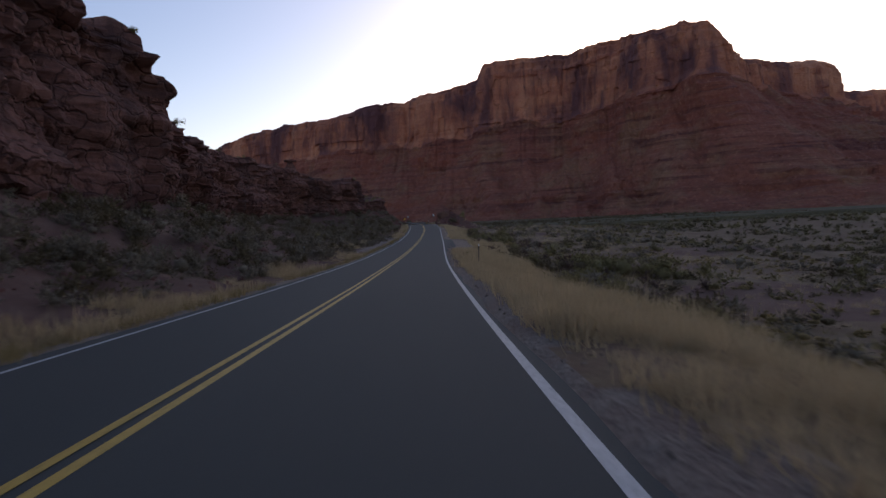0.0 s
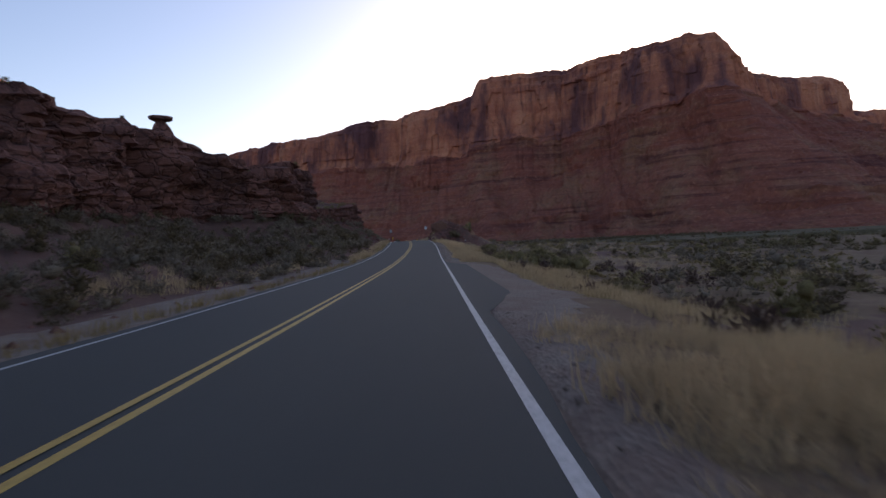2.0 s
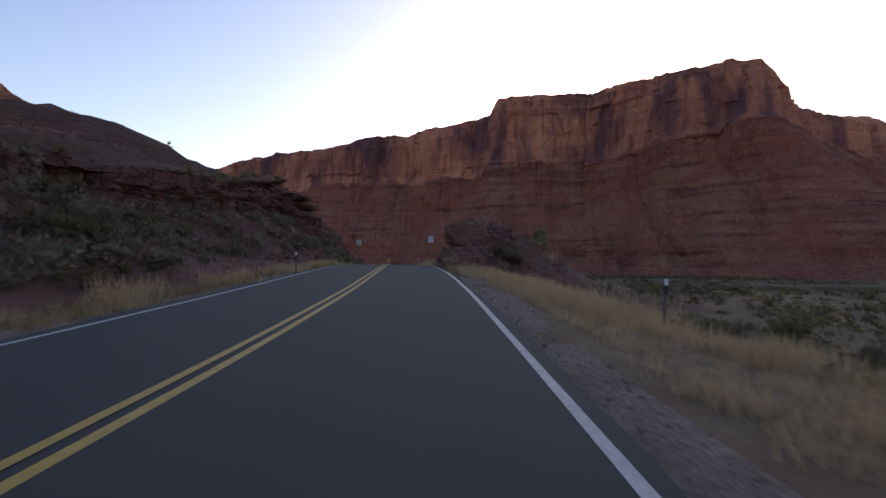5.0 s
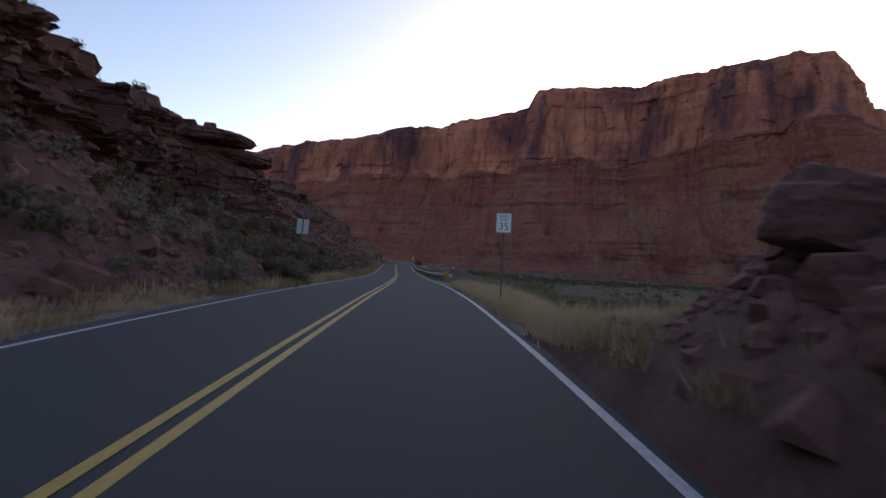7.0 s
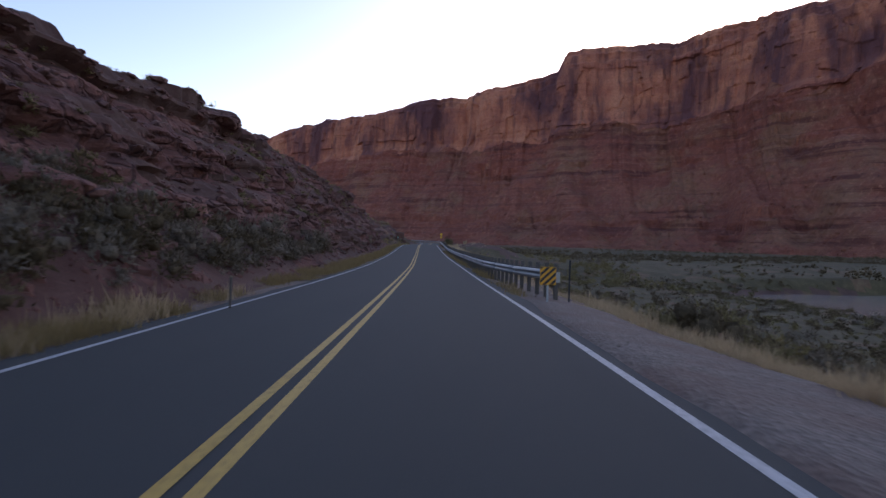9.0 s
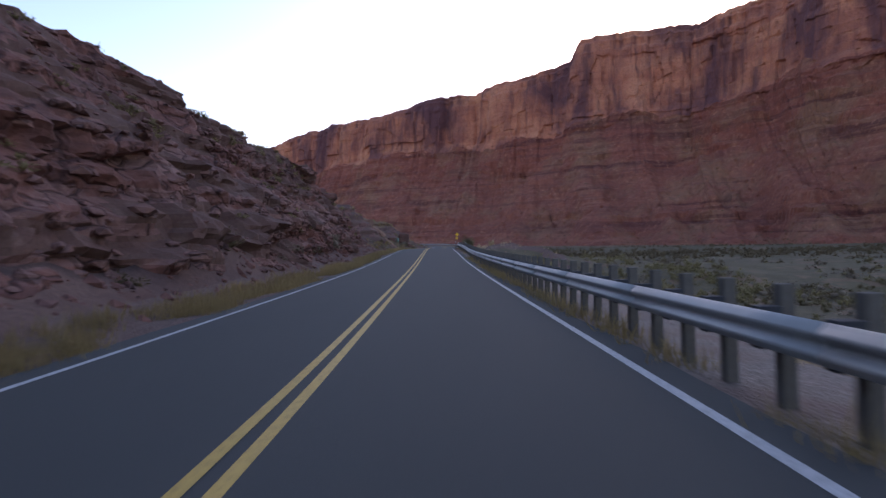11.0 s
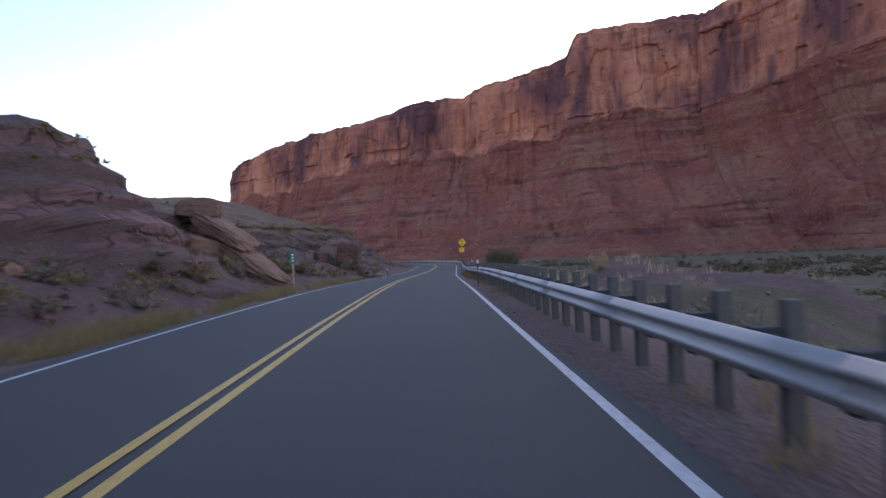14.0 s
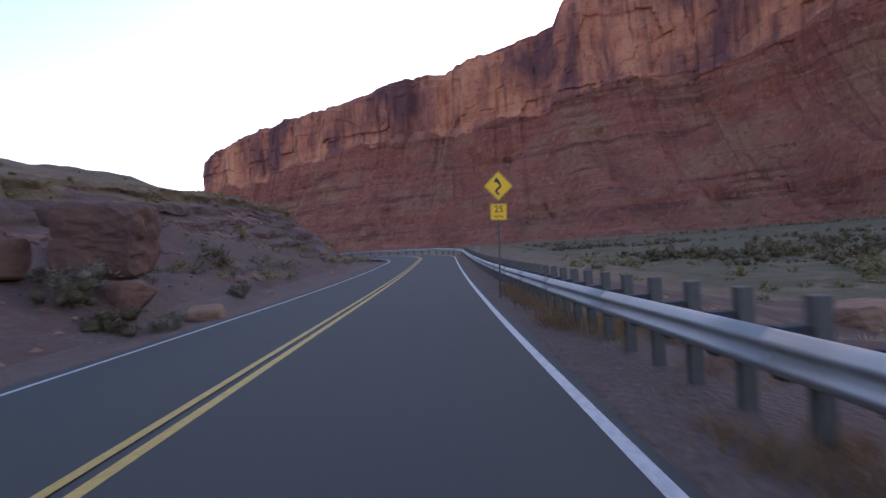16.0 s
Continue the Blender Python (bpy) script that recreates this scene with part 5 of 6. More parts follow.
for k, (bx, by, s) in enumerate(((2.5, 154.8, 0.33), (3.0, 156.6, 0.28), (2.6, 161.0, 0.36), (4.4, 149.9, 0.35), (5.9, 149.5, 0.4), (3.6, 162.7, 0.42), (7.4, 150.4, 0.4))):
    boulder(on(bx, by, 0.1 * s), (s * 1.25, s, s * 0.75), 47 * k, 910 + k, REDSTONE, "fallen red rock at the foot of the mound", (8 * k % 21 - 10, 6))
boulder((-27.1, 320.0, 2.25), (2.5, 1.5, 0.58), -4, 921, SLABROCK, "long tan sandstone slab tilted against the hillside", (-4, 35), cuts=9, rough=0.09, boxy=4.0)
boulder((-28.3, 319.7, 3.95), (2.2, 1.3, 0.45), -6, 922, SLABROCK, "tan sandstone slab stacked on another tilted slab", (-4, 33), cuts=9, rough=0.09, boxy=4.0)
boulder((-29.75, 319.5, 5.30), (1.1, 0.9, 0.58), 12, 923, SLABROCK, "blocky tan sandstone boulder on top of tilted slabs")
boulder((-28.9, 318.0, 3.0), (0.9, 0.6, 0.6), 60, 924, SLABROCK, "tan sandstone block below the tilted slab", (5, 12))
boulder((-28.15, 346.3, 2.80), (1.22, 1.15, 1.08), 15, 925, BOULDER, "square dark red boulder beside the road", (3, 7), cuts=6, boxy=7.0, rough=0.07)
boulder(on(-30.7, 345.4, 0.25), (0.7, 0.7, 0.6), 40, 926, BOULDER, "small red boulder against a larger one")
boulder(on(-26.8, 345.0, 0.2), (0.6, 0.5, 0.45), 70, 927, BOULDER, "rounded red boulder on the slope")
boulder(on(-25.2, 346.0, 0.1), (0.5, 0.45, 0.3), 10, 928, SLABROCK, "pale rock on the shale slope", (8, 0))
boulder(on(10.7, 55.6, 0.3), (0.75, 0.6, 0.5), 30, 931, BOULDER, "brown boulder in dry grass")
boulder(on(9.8, 57.0, 0.2), (0.5, 0.4, 0.35), 80, 932, SLABROCK, "pale boulder in dry grass")
boulder(on(14.1, 54.6, 0.3), (0.9, 0.7, 0.55), 50, 933, BOULDER, "brown boulder beside a leaning stake")
boulder(on(-4.5, 349.7, 0.2), (1.1, 0.9, 0.65), 20, 936, SLABROCK, "tan boulder among shrubs beyond the rail")
for k, (bx, by, s) in enumerate(((-8.4, 330.7, 0.5), (-6.6, 333.2, 0.7), (-4.0, 335.4, 0.6), (-1.2, 333.8, 0.8), (-9.8, 336.0, 0.35), (0.5, 337.7, 0.6))):
    boulder(on(bx, by, 0.1), (s * 1.3, s, s * 0.6), 40 * k, 960 + k, PINKROCK, "pinkish weathered rock beyond the guardrail")
boulder(on(-2.7, 348.2, 0.1), (0.7, 0.5, 0.4), 70, 937, SLABROCK, "small tan rock among shrubs beyond the rail")
boulder(on(5.1, 214.6, 0.1), (0.8, 0.7, 0.5), 10, 934, SLABROCK, "tan boulder beside the river bank shrubs")
boulder(on(3.5, 204.0, 0.2), (0.5, 0.5, 0.4), 10, 935, SLABROCK, "tan boulder on the bank")
for k, (bx, by, bz, s) in enumerate(((-34.9, 298.4, 5.8, 0.9), (-36.3, 300.4, 6.3, 0.8), (-31.5, 302.4, 5.1, 0.5))):
    boulder((bx, by, bz), (s * 1.4, s, s * 0.6), 30 * k, 940 + k, SLABROCK, "weathered boulder on the hill crest")
for k, (bx, by, s) in enumerate(((-8.3, 163.1, 0.3), (-8.7, 164.6, 0.42), (-8.6, 166.7, 0.3), (-8.1, 160.8, 0.25), (-9.6, 168.7, 0.36))):
    boulder(on(bx, by, 0.1), (s * 1.2, s, s * 0.8), 50 * k, 950 + k, REDSTONE, "angular red boulder at the foot of the slope", (12 * k - 20, 15))

# ledges that stick out of the bank
for at, size, turn, seed, tilt in (((-17.5, 194.6, 9.5), (2.4, 2.2, 0.55), 12, 970, (2, 3)), ((-18.2, 192.5, 10.6), (2.2, 2.0, 0.5), -8, 971, (0, 4)), ((-22.7, 225.6, 10.3), (1.9, 2.3, 0.6), 15, 972, (3, 2)), ((-27.0, 278.5, 9.0), (1.9, 1.6, 0.45), 5, 973, (4, -3)), ((-25.9, 283.0, 6.9), (1.6, 1.4, 0.4), 20, 974, (3, 4)), ((-20.5, 200.8, 8.6), (2.2, 2.4, 0.45), 30, 975, (0, 8))):
    boulder(at, size, turn, seed, PINKROCK if at[1] > 220 else ROCK, "overhanging slab of layered red rock on the bank", tilt, cuts=7, rough=0.07, boxy=5.0, name="rock_ledge")
boulder((-19.9, 194.7, 11.7), (0.45, 0.4, 0.42), 20, 976, ROCK, "small rock knob standing on the ledge", cuts=5)

# mushroom rock on the cliff
bm = bmesh.new()
prof = [(1.9, 10.4), (1.55, 11.2), (1.1, 12.4), (0.75, 13.3), (0.5, 13.7), (0.45, 13.95), (1.05, 14.0), (1.1, 14.2), (0.9, 14.35), (0.0, 14.4)]
ring = []
for r_, z_ in prof:
    ring.append([bm.verts.new((r_ * math.cos(a) * (1 + 0.18 * math.sin(3 * a + z_)), r_ * math.sin(a) * (1 + 0.15 * math.cos(2 * a - z_)), z_)) for a in np.linspace(0, 2 * math.pi, 15)[:-1]])
for a, b in zip(ring, ring[1:]):
    for k in range(14):
        bm.faces.new((a[k], a[(k + 1) % 14], b[(k + 1) % 14], b[k]))
hoodoo = part("mushroom_rock", bm, ROCK)
hoodoo.matrix_world = pose(-25.2, 107.2, 0.7)
tagged(hoodoo, "dark red mushroom rock with flat cap on the cliff edge", "rock formation")


# ---- single shrubs ----
def shrub_thing(seed, material, label, leaves=1100, leaf=0.06):
    root = new("shrub")
    v, f = bush_proto(seed, leaves, leaf, lobes=10, spiky=0.45, fine=2, core=(0.45, 0.85))
    c = new("crown", mesh_arrays("crown", v, f, [material], None, True))
    c.parent = root
    r = np.random.default_rng(seed)
    for k in range(5):
        a, t = r.uniform(0, 6.28), r.uniform(0.2, 0.6)
        bm = tube(0.028, 0.62, (0.18 * math.cos(a), 0.18 * math.sin(a), 0.22), 6, r2=0.010, turn=Euler((-t * math.sin(a), t * math.cos(a), 0)).to_matrix().to_4x4())
        part("stem", bm, TWIG, root)
    return tagged(root, label, "shrub", "roadside shrubs")


kinds = [shrub_thing(300, SAGE, "grey green sagebrush with woody stems"), shrub_thing(301, SAGE, "pale sagebrush clump on stony ground"), shrub_thing(302, GREEN, "yellow green rabbitbrush beside the road"), shrub_thing(303, DARKLEAF, "dark leafy desert shrub on dry soil"), shrub_thing(304, GREEN, "upright olive green shrub")]
SHRUBS = [(-12.8, 60.7, .8, 0), (-13.8, 66.9, .9, 1), (-13.1, 73.0, .7, 3), (-14.1, 80.2, 1., 0), (-12.9, 86.3, .8, 1), (-13.8, 92.5, .9, 0), (-12.3, 98.6, .8, 3), (-11.5, 104.8, .9, 0), (-10.6, 109.9, .8, 2), (-9.3, 116.1, 1., 2), (-11.4, 120.2, 1.1, 0),
          (-10.3, 126.3, 1.1, 3), (-10.2, 132.2, 1.2, 0), (-11.2, 138.2, 1.3, 3), (-10.0, 146.9, 1., 0), (-8.3, 171.7, 1.1, 0), (-9.4, 174.7, 1.2, 1), (-9.0, 179.8, 1.2, 3), (-9.9, 183.9, 1.3, 0), (-10.9, 188.9, 1.4, 3),
          (4.6, 43.5, .5, 2), (3.7, 45.9, .4, 2), (8.4, 100.4, .9, 4), (7.6, 95.7, 1., 4), (9.9, 103.5, 1., 3), (15.3, 120.2, 1.5, 4), (8.8, 122.3, .8, 3), (10.4, 127.5, .9, 2), (13.2, 111.9, 1.2, 3), (10.0, 37.5, 1.2, 3), (12.0, 40.5, 1.1, 2),
          (15.4, 70.3, 1.1, 2), (6.4, 209.8, 1.5, 3), (7.8, 212.2, 1.7, 4), (2.7, 207.1, .9, 4), (9.7, 217.0, 1.6, 4)]
SHRUBS2 = [(-25.8, 342.9, .7, 3), (-27.2, 343.6, .6, 3), (-25.2, 344.0, .6, 0), (-27.0, 316.9, .85, 2), (-26.6, 324.0, .8, 2), (-28.1, 333.0, .8, 2), (-31.5, 351.5, .7, 2), (-26.5, 351.5, .6, 0), (-1.2, 300.0, 1., 3), (1.2, 285.2, 1.2, 4)]
for n_, (sx, sy, ss, kk) in enumerate(SHRUBS + SHRUBS2):
    m = pose(*on(sx, sy, -0.08), 0, 0, 67 * n_) @ Matrix.Diagonal((ss, ss, ss * (0.85 + 0.1 * (n_ % 4)), 1))
    if n_ < 5:
        kinds[n_].matrix_world = pose(*on(sx, sy, -0.08), 0, 0, 67 * n_)
        continue
    made = copy_thing(kinds[kk], Matrix.Identity(4))
    made.matrix_basis = m
for k, (sx, sy, sw) in enumerate(((-8.5, 316.6, 0.55), (-11.3, 333.0, 0.6), (-10.2, 334.5, 0.5))):
    pale = shrub_thing(320 + k, DRY, "pale tan dry rabbitbrush clump beyond the guardrail", 1500, 0.05)
    pale.matrix_world = pose(*on(sx, sy, -0.05), 0, 0, 50 * k) @ Matrix.Diagonal((sw, sw, sw * 1.6, 1))
tamarisk = shrub_thing(310, THICKET, "round dark olive tamarisk bush beyond the guardrail", 6000, 0.035)
tamarisk.matrix_world = pose(*on(-12.9, 326.5, -0.2), 0, 0, 30) @ Matrix.Diagonal((1.4, 1.25, 2.25, 1))
for k, (sx, sy, sw, sh) in enumerate(((3.3, 204.6, 1.1, 1.3), (4.7, 206.6, 1.5, 1.9), (6.6, 205.0, 1.3, 1.4), (8.9, 103.0, 1.5, 1.9), (10.7, 98.3, 1.6, 1.7), (12.3, 92.6, 1.7, 1.6), (11.5, 40.0, 1.8, 1.7), (14.5, 43.0, 1.9, 1.8), (16.5, 37.5, 2.0, 1.8))):
    made = copy_thing(kinds[4 if k % 2 or k > 3 else 3], Matrix.Identity(4))
    made.matrix_basis = pose(*on(sx, sy, -0.1), 0, 0, 41 * k) @ Matrix.Diagonal((sw, sw, sh, 1))
# dark bush on the rubble mound
made = copy_thing(kinds[3], Matrix.Identity(4))
made.matrix_basis = pose(*on(6.2, 150.6, -0.1), 0, 0, 15) @ Matrix.Diagonal((1.2, 1.1, 1.2, 1))
made = copy_thing(kinds[2], Matrix.Identity(4))
made.matrix_basis = pose(*on(8.9, 153.8, -0.1), 0, 0, 15) @ Matrix.Diagonal((1.0, 1.0, 1.3, 1))


# ---- guardrail ----
def rail_offset(y):
    return np.interp(y, [204.5, 209, 216, 265, 280, 290, 303, 320, 335, 345, 390], [5.0, 4.45, 4.06, 4.04, 4.20, 4.30, 4.28, 4.36, 4.56, 4.6, 4.5])


def rail_lift(y):
    """How far the rail stands above its usual height."""
    return float(np.interp(y, [216, 265, 285, 310, 345], [0.10, 0.10, 0.07, 0.09, 0.05]))


dist = np.r_[0, np.cumsum(np.linalg.norm(np.diff(centre, axis=0), axis=1))]


def along(s, d):
    """A place beside the road's centre line at the running length s, its heading and height."""
    p = np.array([np.interp(s, dist, centre[:, 0]), np.interp(s, dist, centre[:, 1])])
    n = np.array([np.interp(s, dist, norm_r[:, 0]), np.interp(s, dist, norm_r[:, 1])])
    n /= np.linalg.norm(n)
    return p + n * d, math.degrees(math.atan2(n[1], n[0])), float(np.interp(s, dist, centre_z)) + float(cross_fall(np.array(d), p[1]))


def w_beam(places):
    """A corrugated rail panel through the given sections: place, heading in degrees, height of the road's edge."""
    prof = [(0.0, 0.780), (-0.022, 0.775), (-0.034, 0.755), (-0.078, 0.718), (-0.084, 0.700), (-0.078, 0.682), (-0.022, 0.648), (-0.008, 0.625), (-0.022, 0.602), (-0.078, 0.568), (-0.084, 0.550), (-0.078, 0.532), (-0.034, 0.495), (-0.022, 0.475), (0.0, 0.470)]
    bm = bmesh.new()
    rows = []
    for p, ang, z in places:
        c_, s_ = math.cos(radians(ang)), math.sin(radians(ang))
        rows.append([[bm.verts.new((p[0] + (x_ + o) * c_, p[1] + (x_ + o) * s_, z + z_)) for x_, z_ in prof] for o in (0.0, 0.006)])
    n = len(prof)
    for a, b in zip(rows, rows[1:]):
        for k in range(n - 1):
            bm.faces.new((a[0][k], a[0][k + 1], b[0][k + 1], b[0][k]))
            bm.faces.new((a[1][k], b[1][k], b[1][k + 1], a[1][k + 1]))
        for k in (0, n - 1):
            bm.faces.new((a[0][k], b[0][k], b[1][k], a[1][k]))
    for r in (rows[0], rows[-1]):
        for k in range(n - 1):
            bm.faces.new((r[0][k], r[1][k], r[1][k + 1], r[0][k + 1]))
    bmesh.ops.recalc_face_normals(bm, faces=bm.faces)
    return bm


guardrail = new("guardrail")
tagged(guardrail, "galvanised steel guardrail on square posts along the river side", "guardrail")
S0 = float(np.interp(205.0, centre[:NS - 1, 1], dist[:NS - 1]))
at_post = float(np.interp(282.42, centre[:NS - 1, 1], dist[:NS - 1]))
S0 = at_post - 0.9525 * round((at_post - S0) / 0.9525)
S1 = dist[-1] - 3
s, k = S0, 0
while s < S1 - 3.9:
    cut = []
    for q in np.linspace(s - 0.02, s + 3.83, 5):
        yq = float(np.interp(q, dist, centre[:, 1])) if q < dist[NS] else 390.0
        p, ang, z = along(q, float(rail_offset(yq)) - 0.003 * (k % 2))
        cut.append((p, ang, z - 0.06 + rail_lift(yq)))
    ob = part("rail_panel", w_beam(cut), STEEL, guardrail)
    for p_ in ob.data.polygons:
        p_.use_smooth = p_.area > 0.002
    s, k = s + 3.81, k + 1
post_bm = box(0.125, 0.125, 1.50, (0, 0, 0.29), 0.008)
first_post = part("post", post_bm, POSTWOOD, guardrail)
block_bm = box(0.20, 0.14, 0.36, (0, 0, 0), 0.006)
first_block = part("block", block_bm, BLOCKDARK, guardrail)
s, k = S0, 0
while s < S1:
    bend = s > dist[NS]
    yy = 390.0 if bend else float(np.interp(s, dist, centre[:, 1]))
    off = float(rail_offset(yy))
    p, ang, z = along(s, off + 0.286)
    q, _, _ = along(s, off + 0.109)
    lean = 1.2 * math.sin(k * 12.9898)
    a = first_post if k == 0 else new("post", first_post.data)
    b = first_block if k == 0 else new("block", first_block.data)
    a.parent = b.parent = guardrail
    a.matrix_world = pose(p[0], p[1], z - 0.11 + rail_lift(yy), 0.6 * lean, lean, ang)
    b.matrix_world = pose(q[0], q[1], z + 0.565 + rail_lift(yy), 0, 0, ang)
    s, k = s + (1.905 if bend else 0.9525), k + 1
# end piece with its striped plate
p, ang, z = along(S0 - 0.1, 5.02)
shoe = bmesh.new()
for k in range(8):
    a = math.pi * k / 7
    box(0.10, 0.03, 0.31, (0.14 - 0.14 * math.cos(a), -0.13 * math.sin(a), 0.625), bm=shoe)
shoe = part("end_shoe", shoe, STEEL, guardrail)
shoe.matrix_world = pose(p[0], p[1], z - 0.03, 0, 0, ang)


# ---- signs and markers ----
def lettering(body, size, material, parent, at, name="lettering", label=""):
    cu = bpy.data.curves.new(name, "FONT")
    cu.body, cu.size, cu.align_x, cu.align_y, cu.extrude = body, size, "CENTER", "CENTER", 0.001
    tmp = bpy.data.objects.new(name, cu)
    scene.collection.objects.link(tmp)
    me = bpy.data.meshes.new_from_object(tmp.evaluated_get(bpy.context.evaluated_depsgraph_get()))
    bpy.data.objects.remove(tmp)
    me.materials.clear()
    me.materials.append(material)
    ob = new(name, me)
    ob.parent = parent
    ob.matrix_local = pose(*at, 90, 0, 0)
    return tagged(ob, label)


def plate(w, h, r=0.04, t=0.004, at=(0, 0, 0), diamond=False):
    """A thin plate with rounded corners facing -y."""
    bm = bmesh.new()
    pts = []
    for cx_, cz_, a0 in ((w / 2 - r, h / 2 - r, 0), (-w / 2 + r, h / 2 - r, 90), (-w / 2 + r, -h / 2 + r, 180), (w / 2 - r, -h / 2 + r, 270)):
        for k in range(5):
            a = radians(a0 + 22.5 * k)
            pts.append((cx_ + r * math.cos(a), cz_ + r * math.sin(a)))
    if diamond:
        c = math.sqrt(0.5)
        pts = [((x_ - z_) * c, (x_ + z_) * c) for x_, z_ in pts]
    fr = [bm.verts.new((x_ + at[0], -t / 2 + at[1], z_ + at[2])) for x_, z_ in pts]
    bk = [bm.verts.new((x_ + at[0], t / 2 + at[1], z_ + at[2])) for x_, z_ in pts]
    bm.faces.new(fr)
    bm.faces.new(bk[::-1])
    n = len(pts)
    for k in range(n):
        bm.faces.new((fr[k], bk[k], bk[(k + 1) % n], fr[(k + 1) % n]))
    bmesh.ops.recalc_face_normals(bm, faces=bm.faces)
    return bm


def outline(w, h, r, t, at, diamond=False):
    """A thin raised border strip."""
    bm = bmesh.new()
    def loop(ww, hh, rr):
        pts = []
        for cx_, cz_, a0 in ((ww / 2 - rr, hh / 2 - rr, 0), (-ww / 2 + rr, hh / 2 - rr, 90), (-ww / 2 + rr, -hh / 2 + rr, 180), (ww / 2 - rr, -hh / 2 + rr, 270)):
            for k in range(5):
                a = radians(a0 + 22.5 * k)
                pts.append((cx_ + rr * math.cos(a), cz_ + rr * math.sin(a)))
        if diamond:
            c = math.sqrt(0.5)
            pts = [((x_ - z_) * c, (x_ + z_) * c) for x_, z_ in pts]
        return [bm.verts.new((x_ + at[0], at[1], z_ + at[2])) for x_, z_ in pts]
    a, b = loop(w, h, r), loop(w - 2 * t, h - 2 * t, max(r - t, 0.004))
    n = len(a)
    for k in range(n):
        bm.faces.new((a[k], a[(k + 1) % n], b[(k + 1) % n], b[k]))
    return bm


def channel_post(height, sink=0.4):
    bm = box(0.045, 0.006, height + sink, (0, 0, (height - sink) / 2))
    box(0.006, 0.035, height + sink, (0.022, 0.017, (height - sink) / 2), bm=bm)
    box(0.006, 0.035, height + sink, (-0.022, 0.017, (height - sink) / 2), bm=bm)
    return bm


# speed limit sign
gz = on(1.27, 169.7)
sign = new("speed_limit_sign")
sign.matrix_world = pose(*gz, 0, -1.0, 3)
zc = 3.93 - gz[2]
part("post", channel_post(zc + 0.3), POSTWOOD, sign, "grey steel channel post")
panel = part("panel", plate(0.47, 0.61, 0.035, at=(0, -0.02, zc)), SIGNWHITE, sign, "white panel with black border")
part("border", outline(0.445, 0.585, 0.03, 0.010, (0, -0.0245, zc)), SIGNBLACK, panel)
lettering("SPEED", 0.116, SIGNBLACK, panel, (0, -0.0245, zc + 0.198))
lettering("LIMIT", 0.116, SIGNBLACK, panel, (0, -0.0245, zc + 0.088))
lettering("35", 0.325, SIGNBLACK, panel, (0, -0.0245, zc - 0.125))
tagged(sign, "white speed limit sign reading 35 on a steel post", "road sign")

# sign seen from behind
gz = on(-6.68, 174.9)
back = new("road_sign")
back.matrix_world = pose(*gz, 0, -2, 180 + 6)
zc = 3.68 - gz[2]
part("post", channel_post(zc + 0.3), POSTWOOD, back, "grey steel channel post")
part("panel", plate(0.48, 0.62, 0.035, at=(0, -0.02, zc)), SIGNBACK, back, "bare metal back of a sign panel")
tagged(back, "road sign seen from its bare metal back", "road sign")

# winding road sign with advisory plate
gz = on(-16.68, 346.8)
wind = new("warning_sign")
wind.matrix_world = pose(*gz, 0, 3.5, 3)
zc = 3.42 - gz[2]
zp = 2.66 - gz[2]
part("post", channel_post(zc + 0.4), POSTWOOD, wind, "thin grey steel post")
dia = part("diamond_panel", plate(0.62, 0.62, 0.04, at=(0, -0.02, zc), diamond=True), SIGNYELLOW, wind, "yellow diamond panel")
part("border", outline(0.59, 0.59, 0.036, 0.012, (0, -0.0245, zc), True), SIGNBLACK, dia)
bm = bmesh.new()
way = [(0.070 * math.sin(q * 2.2 * math.pi + 2.9) * (1 - 0.15 * q), -0.25 + 0.365 * q) for q in np.linspace(0, 1, 26)]
prev = None
for k, (x_, z_) in enumerate(way):
    a = way[min(k + 1, 25)]
    b = way[max(k - 1, 0)]
    tx, tz = a[0] - b[0], a[1] - b[1]
    L = math.hypot(tx, tz)
    nx, nz = -tz / L * 0.029, tx / L * 0.029
    cur = (bm.verts.new((x_ + nx, -0.0245, zc + z_ + nz)), bm.verts.new((x_ - nx, -0.0245, zc + z_ - nz)))
    if prev:
        bm.faces.new((prev[0], prev[1], cur[1], cur[0]))
    prev = cur
x_, z_ = way[-1]
bm.faces.new([bm.verts.new((x_ + dx, -0.0245, zc + z_ + dz)) for dx, dz in ((-0.108, -0.016), (0.075, 0.0), (-0.04, 0.14))])
part("arrow", bm, SIGNBLACK, dia, "black winding arrow")
adv = part("advisory_panel", plate(0.49, 0.49, 0.04, at=(0, -0.02, zp)), SIGNYELLOW, wind, "square yellow advisory panel")
part("border", outline(0.465, 0.465, 0.036, 0.010, (0, -0.0245, zp)), SIGNBLACK, adv)
lettering("25", 0.28, SIGNBLACK, adv, (0, -0.0245, zp + 0.075))
lettering("M.P.H.", 0.115, SIGNBLACK, adv, (0, -0.0245, zp - 0.14))
tagged(wind, "yellow winding road sign above a 25 advisory panel", "road sign")

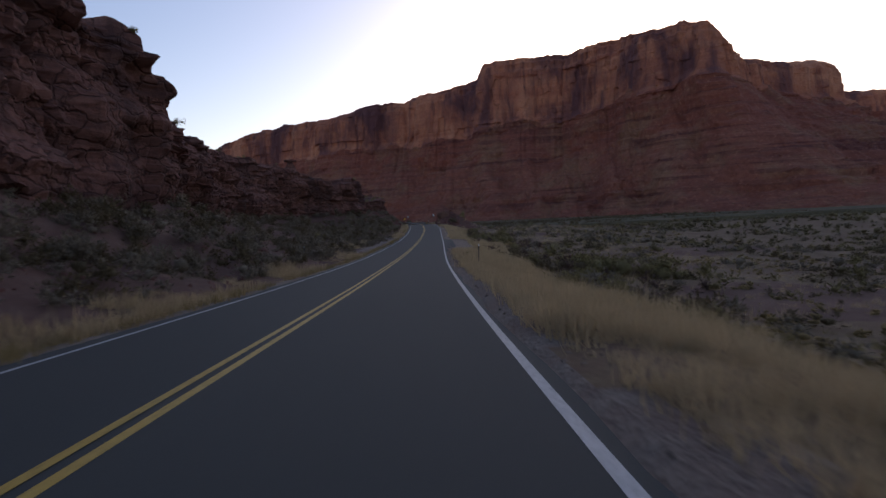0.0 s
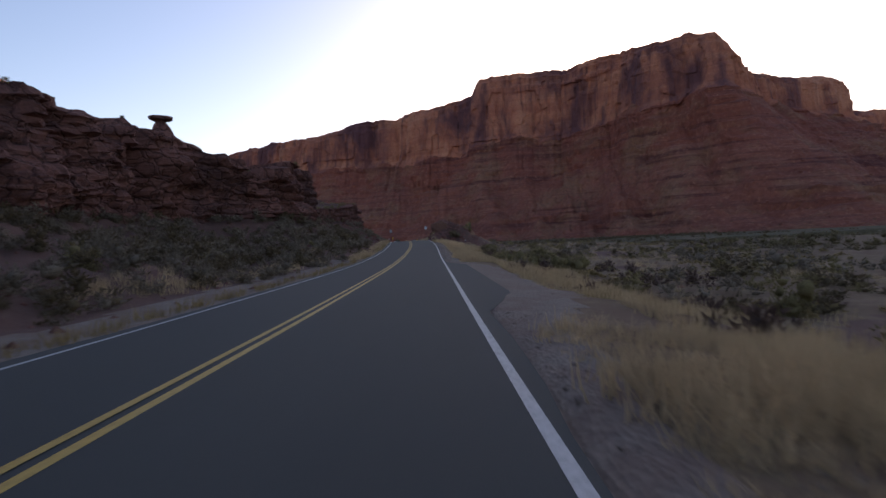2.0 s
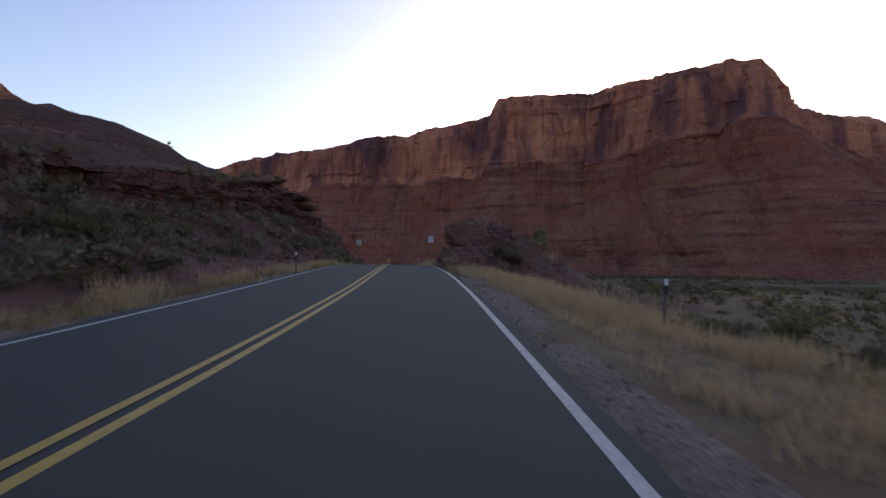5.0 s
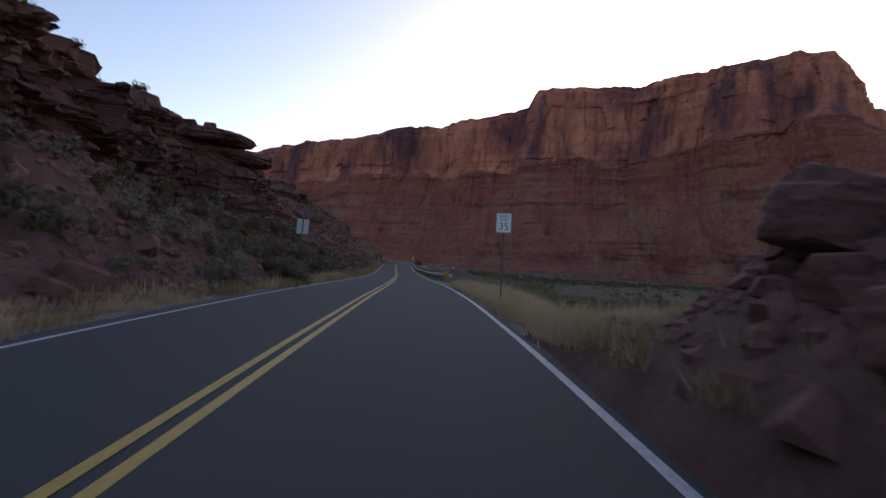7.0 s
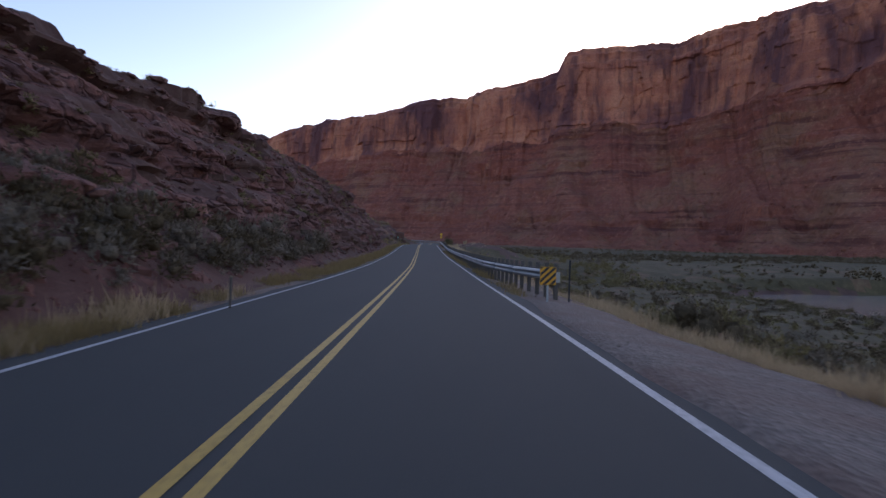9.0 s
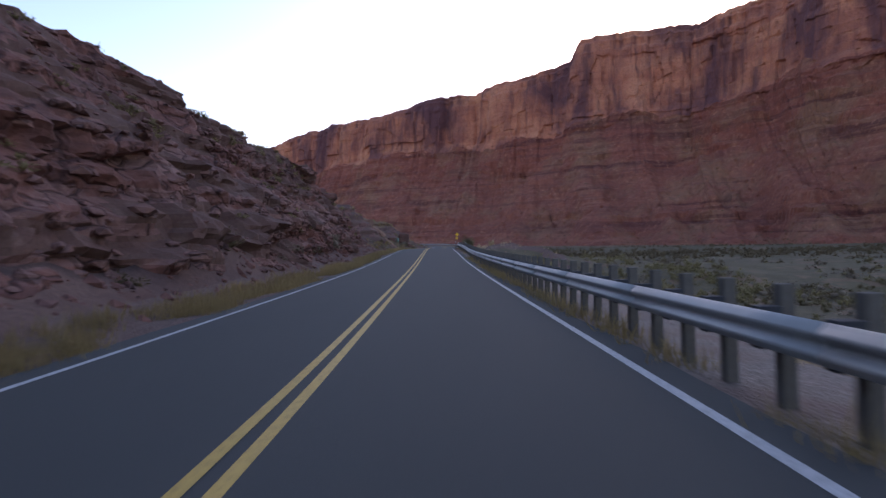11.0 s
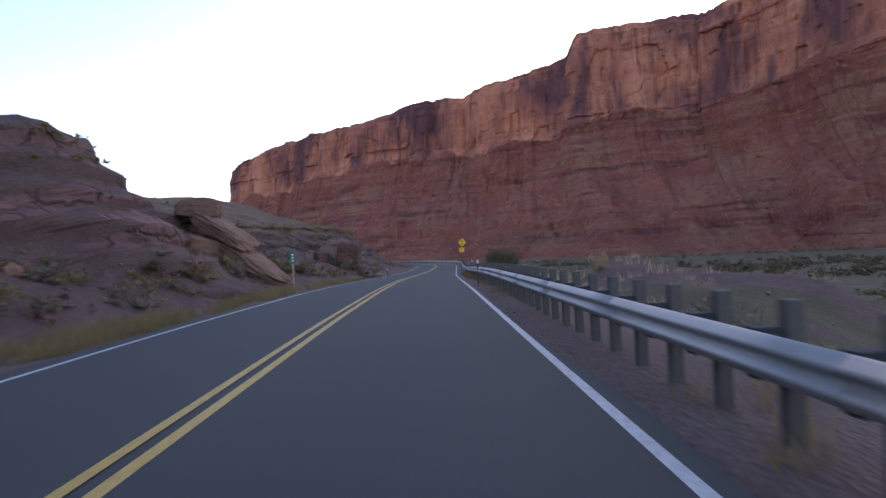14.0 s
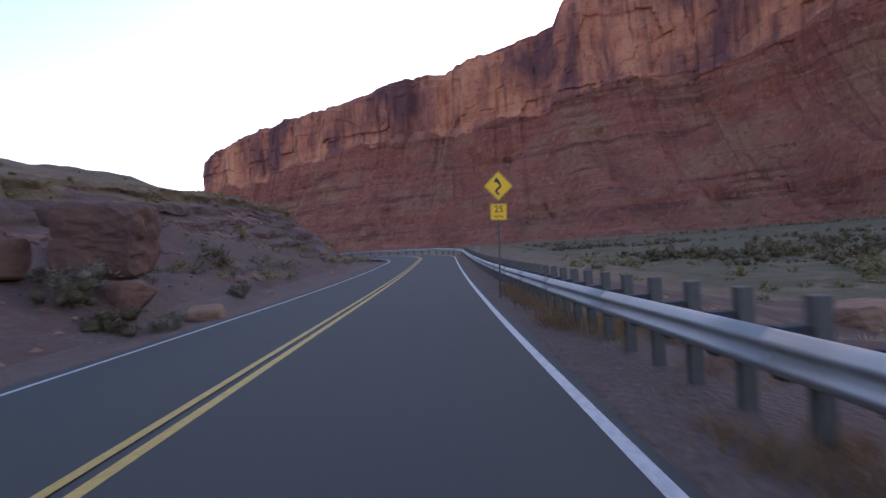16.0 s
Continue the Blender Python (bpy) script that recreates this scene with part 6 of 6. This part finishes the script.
# striped object marker at the rail's end
gz = on(-1.3, 203.8)
om = new("object_marker")
om.matrix_world = pose(*gz, 0, 0, 4)
zc = 1.43 - gz[2]
part("post", channel_post(zc + 0.2), SIGNBACK, om, "grey steel post")
pan = part("panel", plate(0.46, 0.52, 0.02, at=(0, -0.02, zc)), MARKER, om, "amber panel with black stripes")
for k in range(-3, 4):
    # a slanting band, cut to the panel's edges
    poly, o = [], k * 0.19
    for x_ in np.linspace(-0.22, 0.22, 23):
        lo, hi = max(o + x_ * 0.95, -0.25), min(o + x_ * 0.95 + 0.095, 0.25)
        if hi > lo:
            poly.append((x_, lo, hi))
    if len(poly) < 2:
        continue
    bm = bmesh.new()
    prev = None
    for x_, lo, hi in poly:
        cur = (bm.verts.new((x_, -0.0245, zc + lo)), bm.verts.new((x_, -0.0245, zc + hi)))
        if prev:
            bm.faces.new((prev[0], cur[0], cur[1], prev[1]))
        prev = cur
    part("stripe", bm, SIGNBLACK, pan)
tagged(om, "amber and black striped object marker at the guardrail end", "road sign")


# delineator posts
def delineator(at, height, lean=0.0, dark=True, body=POSTWOOD, plain=False):
    root = new("delineator")
    root.matrix_world = pose(*at, 0, lean, 0)
    part("post", channel_post(height), body, root)
    if plain:
        return tagged(root, "bare grey steel delineator post in roadside grass", "delineator post", "delineator posts")
    if dark:
        part("band", box(0.075, 0.02, 0.20, (0, -0.012, height - 0.25), 0.004), SIGNBLACK, root, "black band")
    part("reflector", box(0.075, 0.02, 0.14, (0, -0.012, height - 0.07), 0.004), SIGNWHITE, root, "white reflector")
    return tagged(root, "roadside delineator post with white reflector", "delineator post", "delineator posts")


for (dx, dy, h, ln) in ((4.0, 34.8, 1.25, 2), (-0.5, 189.0, 1.3, 0), (6.6, 125.7, 1.15, 1), (-6.9, 177.3, 1.15, 0), (-8.8, 199.6, 0.9, 1), (-8.7, 43.4, 1.0, 0), (-4.6, 138.5, 1.2, -1), (-22.1, 335.2, 0.95, 0), (-10.9, 288.5, 1.1, 2), (-14.2, 314.9, 1.15, 1), (-15.0, 331.2, 1.3, 0)):
    delineator(on(dx, dy), h, ln, plain=dx < road_x(dy) and 150 < dy < 210)

# bare dark post behind the object marker
rod = part("marker_post", channel_post(1.35), SIGNBLACK)
rod.matrix_world = pose(*on(-0.4, 205.8), 0, 0, 0)
tagged(rod, "thin dark steel post beside the guardrail end", "post")

# mile marker
gz = on(-24.3, 319.2)
mm = new("mile_marker")
mm.matrix_world = pose(*gz, 0, -1, 10)
part("post", box(0.09, 0.05, 2.1, (0, 0, 0.85), 0.006), make_plain("post_tan", (0.42, 0.34, 0.20), 0.8), mm, "tan wooden post")
pn = part("panel", plate(0.24, 0.60, 0.02, at=(0, -0.03, 1.65)), SIGNGREEN, mm, "narrow green panel")
for k, zz in enumerate((1.82, 1.66, 1.5)):
    part("bar", box(0.12, 0.002, 0.09, (0, -0.034, zz)), SIGNWHITE, pn)
tagged(mm, "narrow green mile marker on a tan post", "road sign")

# corrugated culvert mouth in the bank
bm = bmesh.new()
rings = []
for k in range(24):
    r_ = 0.45 + 0.018 * math.sin(k * math.pi / 1.5)
    rings.append([bm.verts.new((r_ * math.cos(a), 0.06 * k, r_ * math.sin(a))) for a in np.linspace(0, 2 * math.pi, 21)[:-1]])
for a, b in zip(rings, rings[1:]):
    for k in range(20):
        bm.faces.new((a[k], a[(k + 1) % 20], b[(k + 1) % 20], b[k]))
pipe = part("culvert_pipe", bm, SIGNBLACK, smooth=True)
pipe.matrix_world = pose(9.6, 37.8, -1.5, -6, 0, 40)
tagged(pipe, "corrugated black culvert pipe half hidden in brush", "pipe")
# leaning wooden stake
stake = part("stake", box(0.06, 0.06, 1.1, (0, 0, 0.45), 0.006), make_plain("stake_wood", (0.45, 0.38, 0.28), 0.85))
stake.matrix_world = pose(*on(13.3, 54.0), 0, 8, 20)
tagged(stake, "pale wooden stake beside a boulder", "stake")
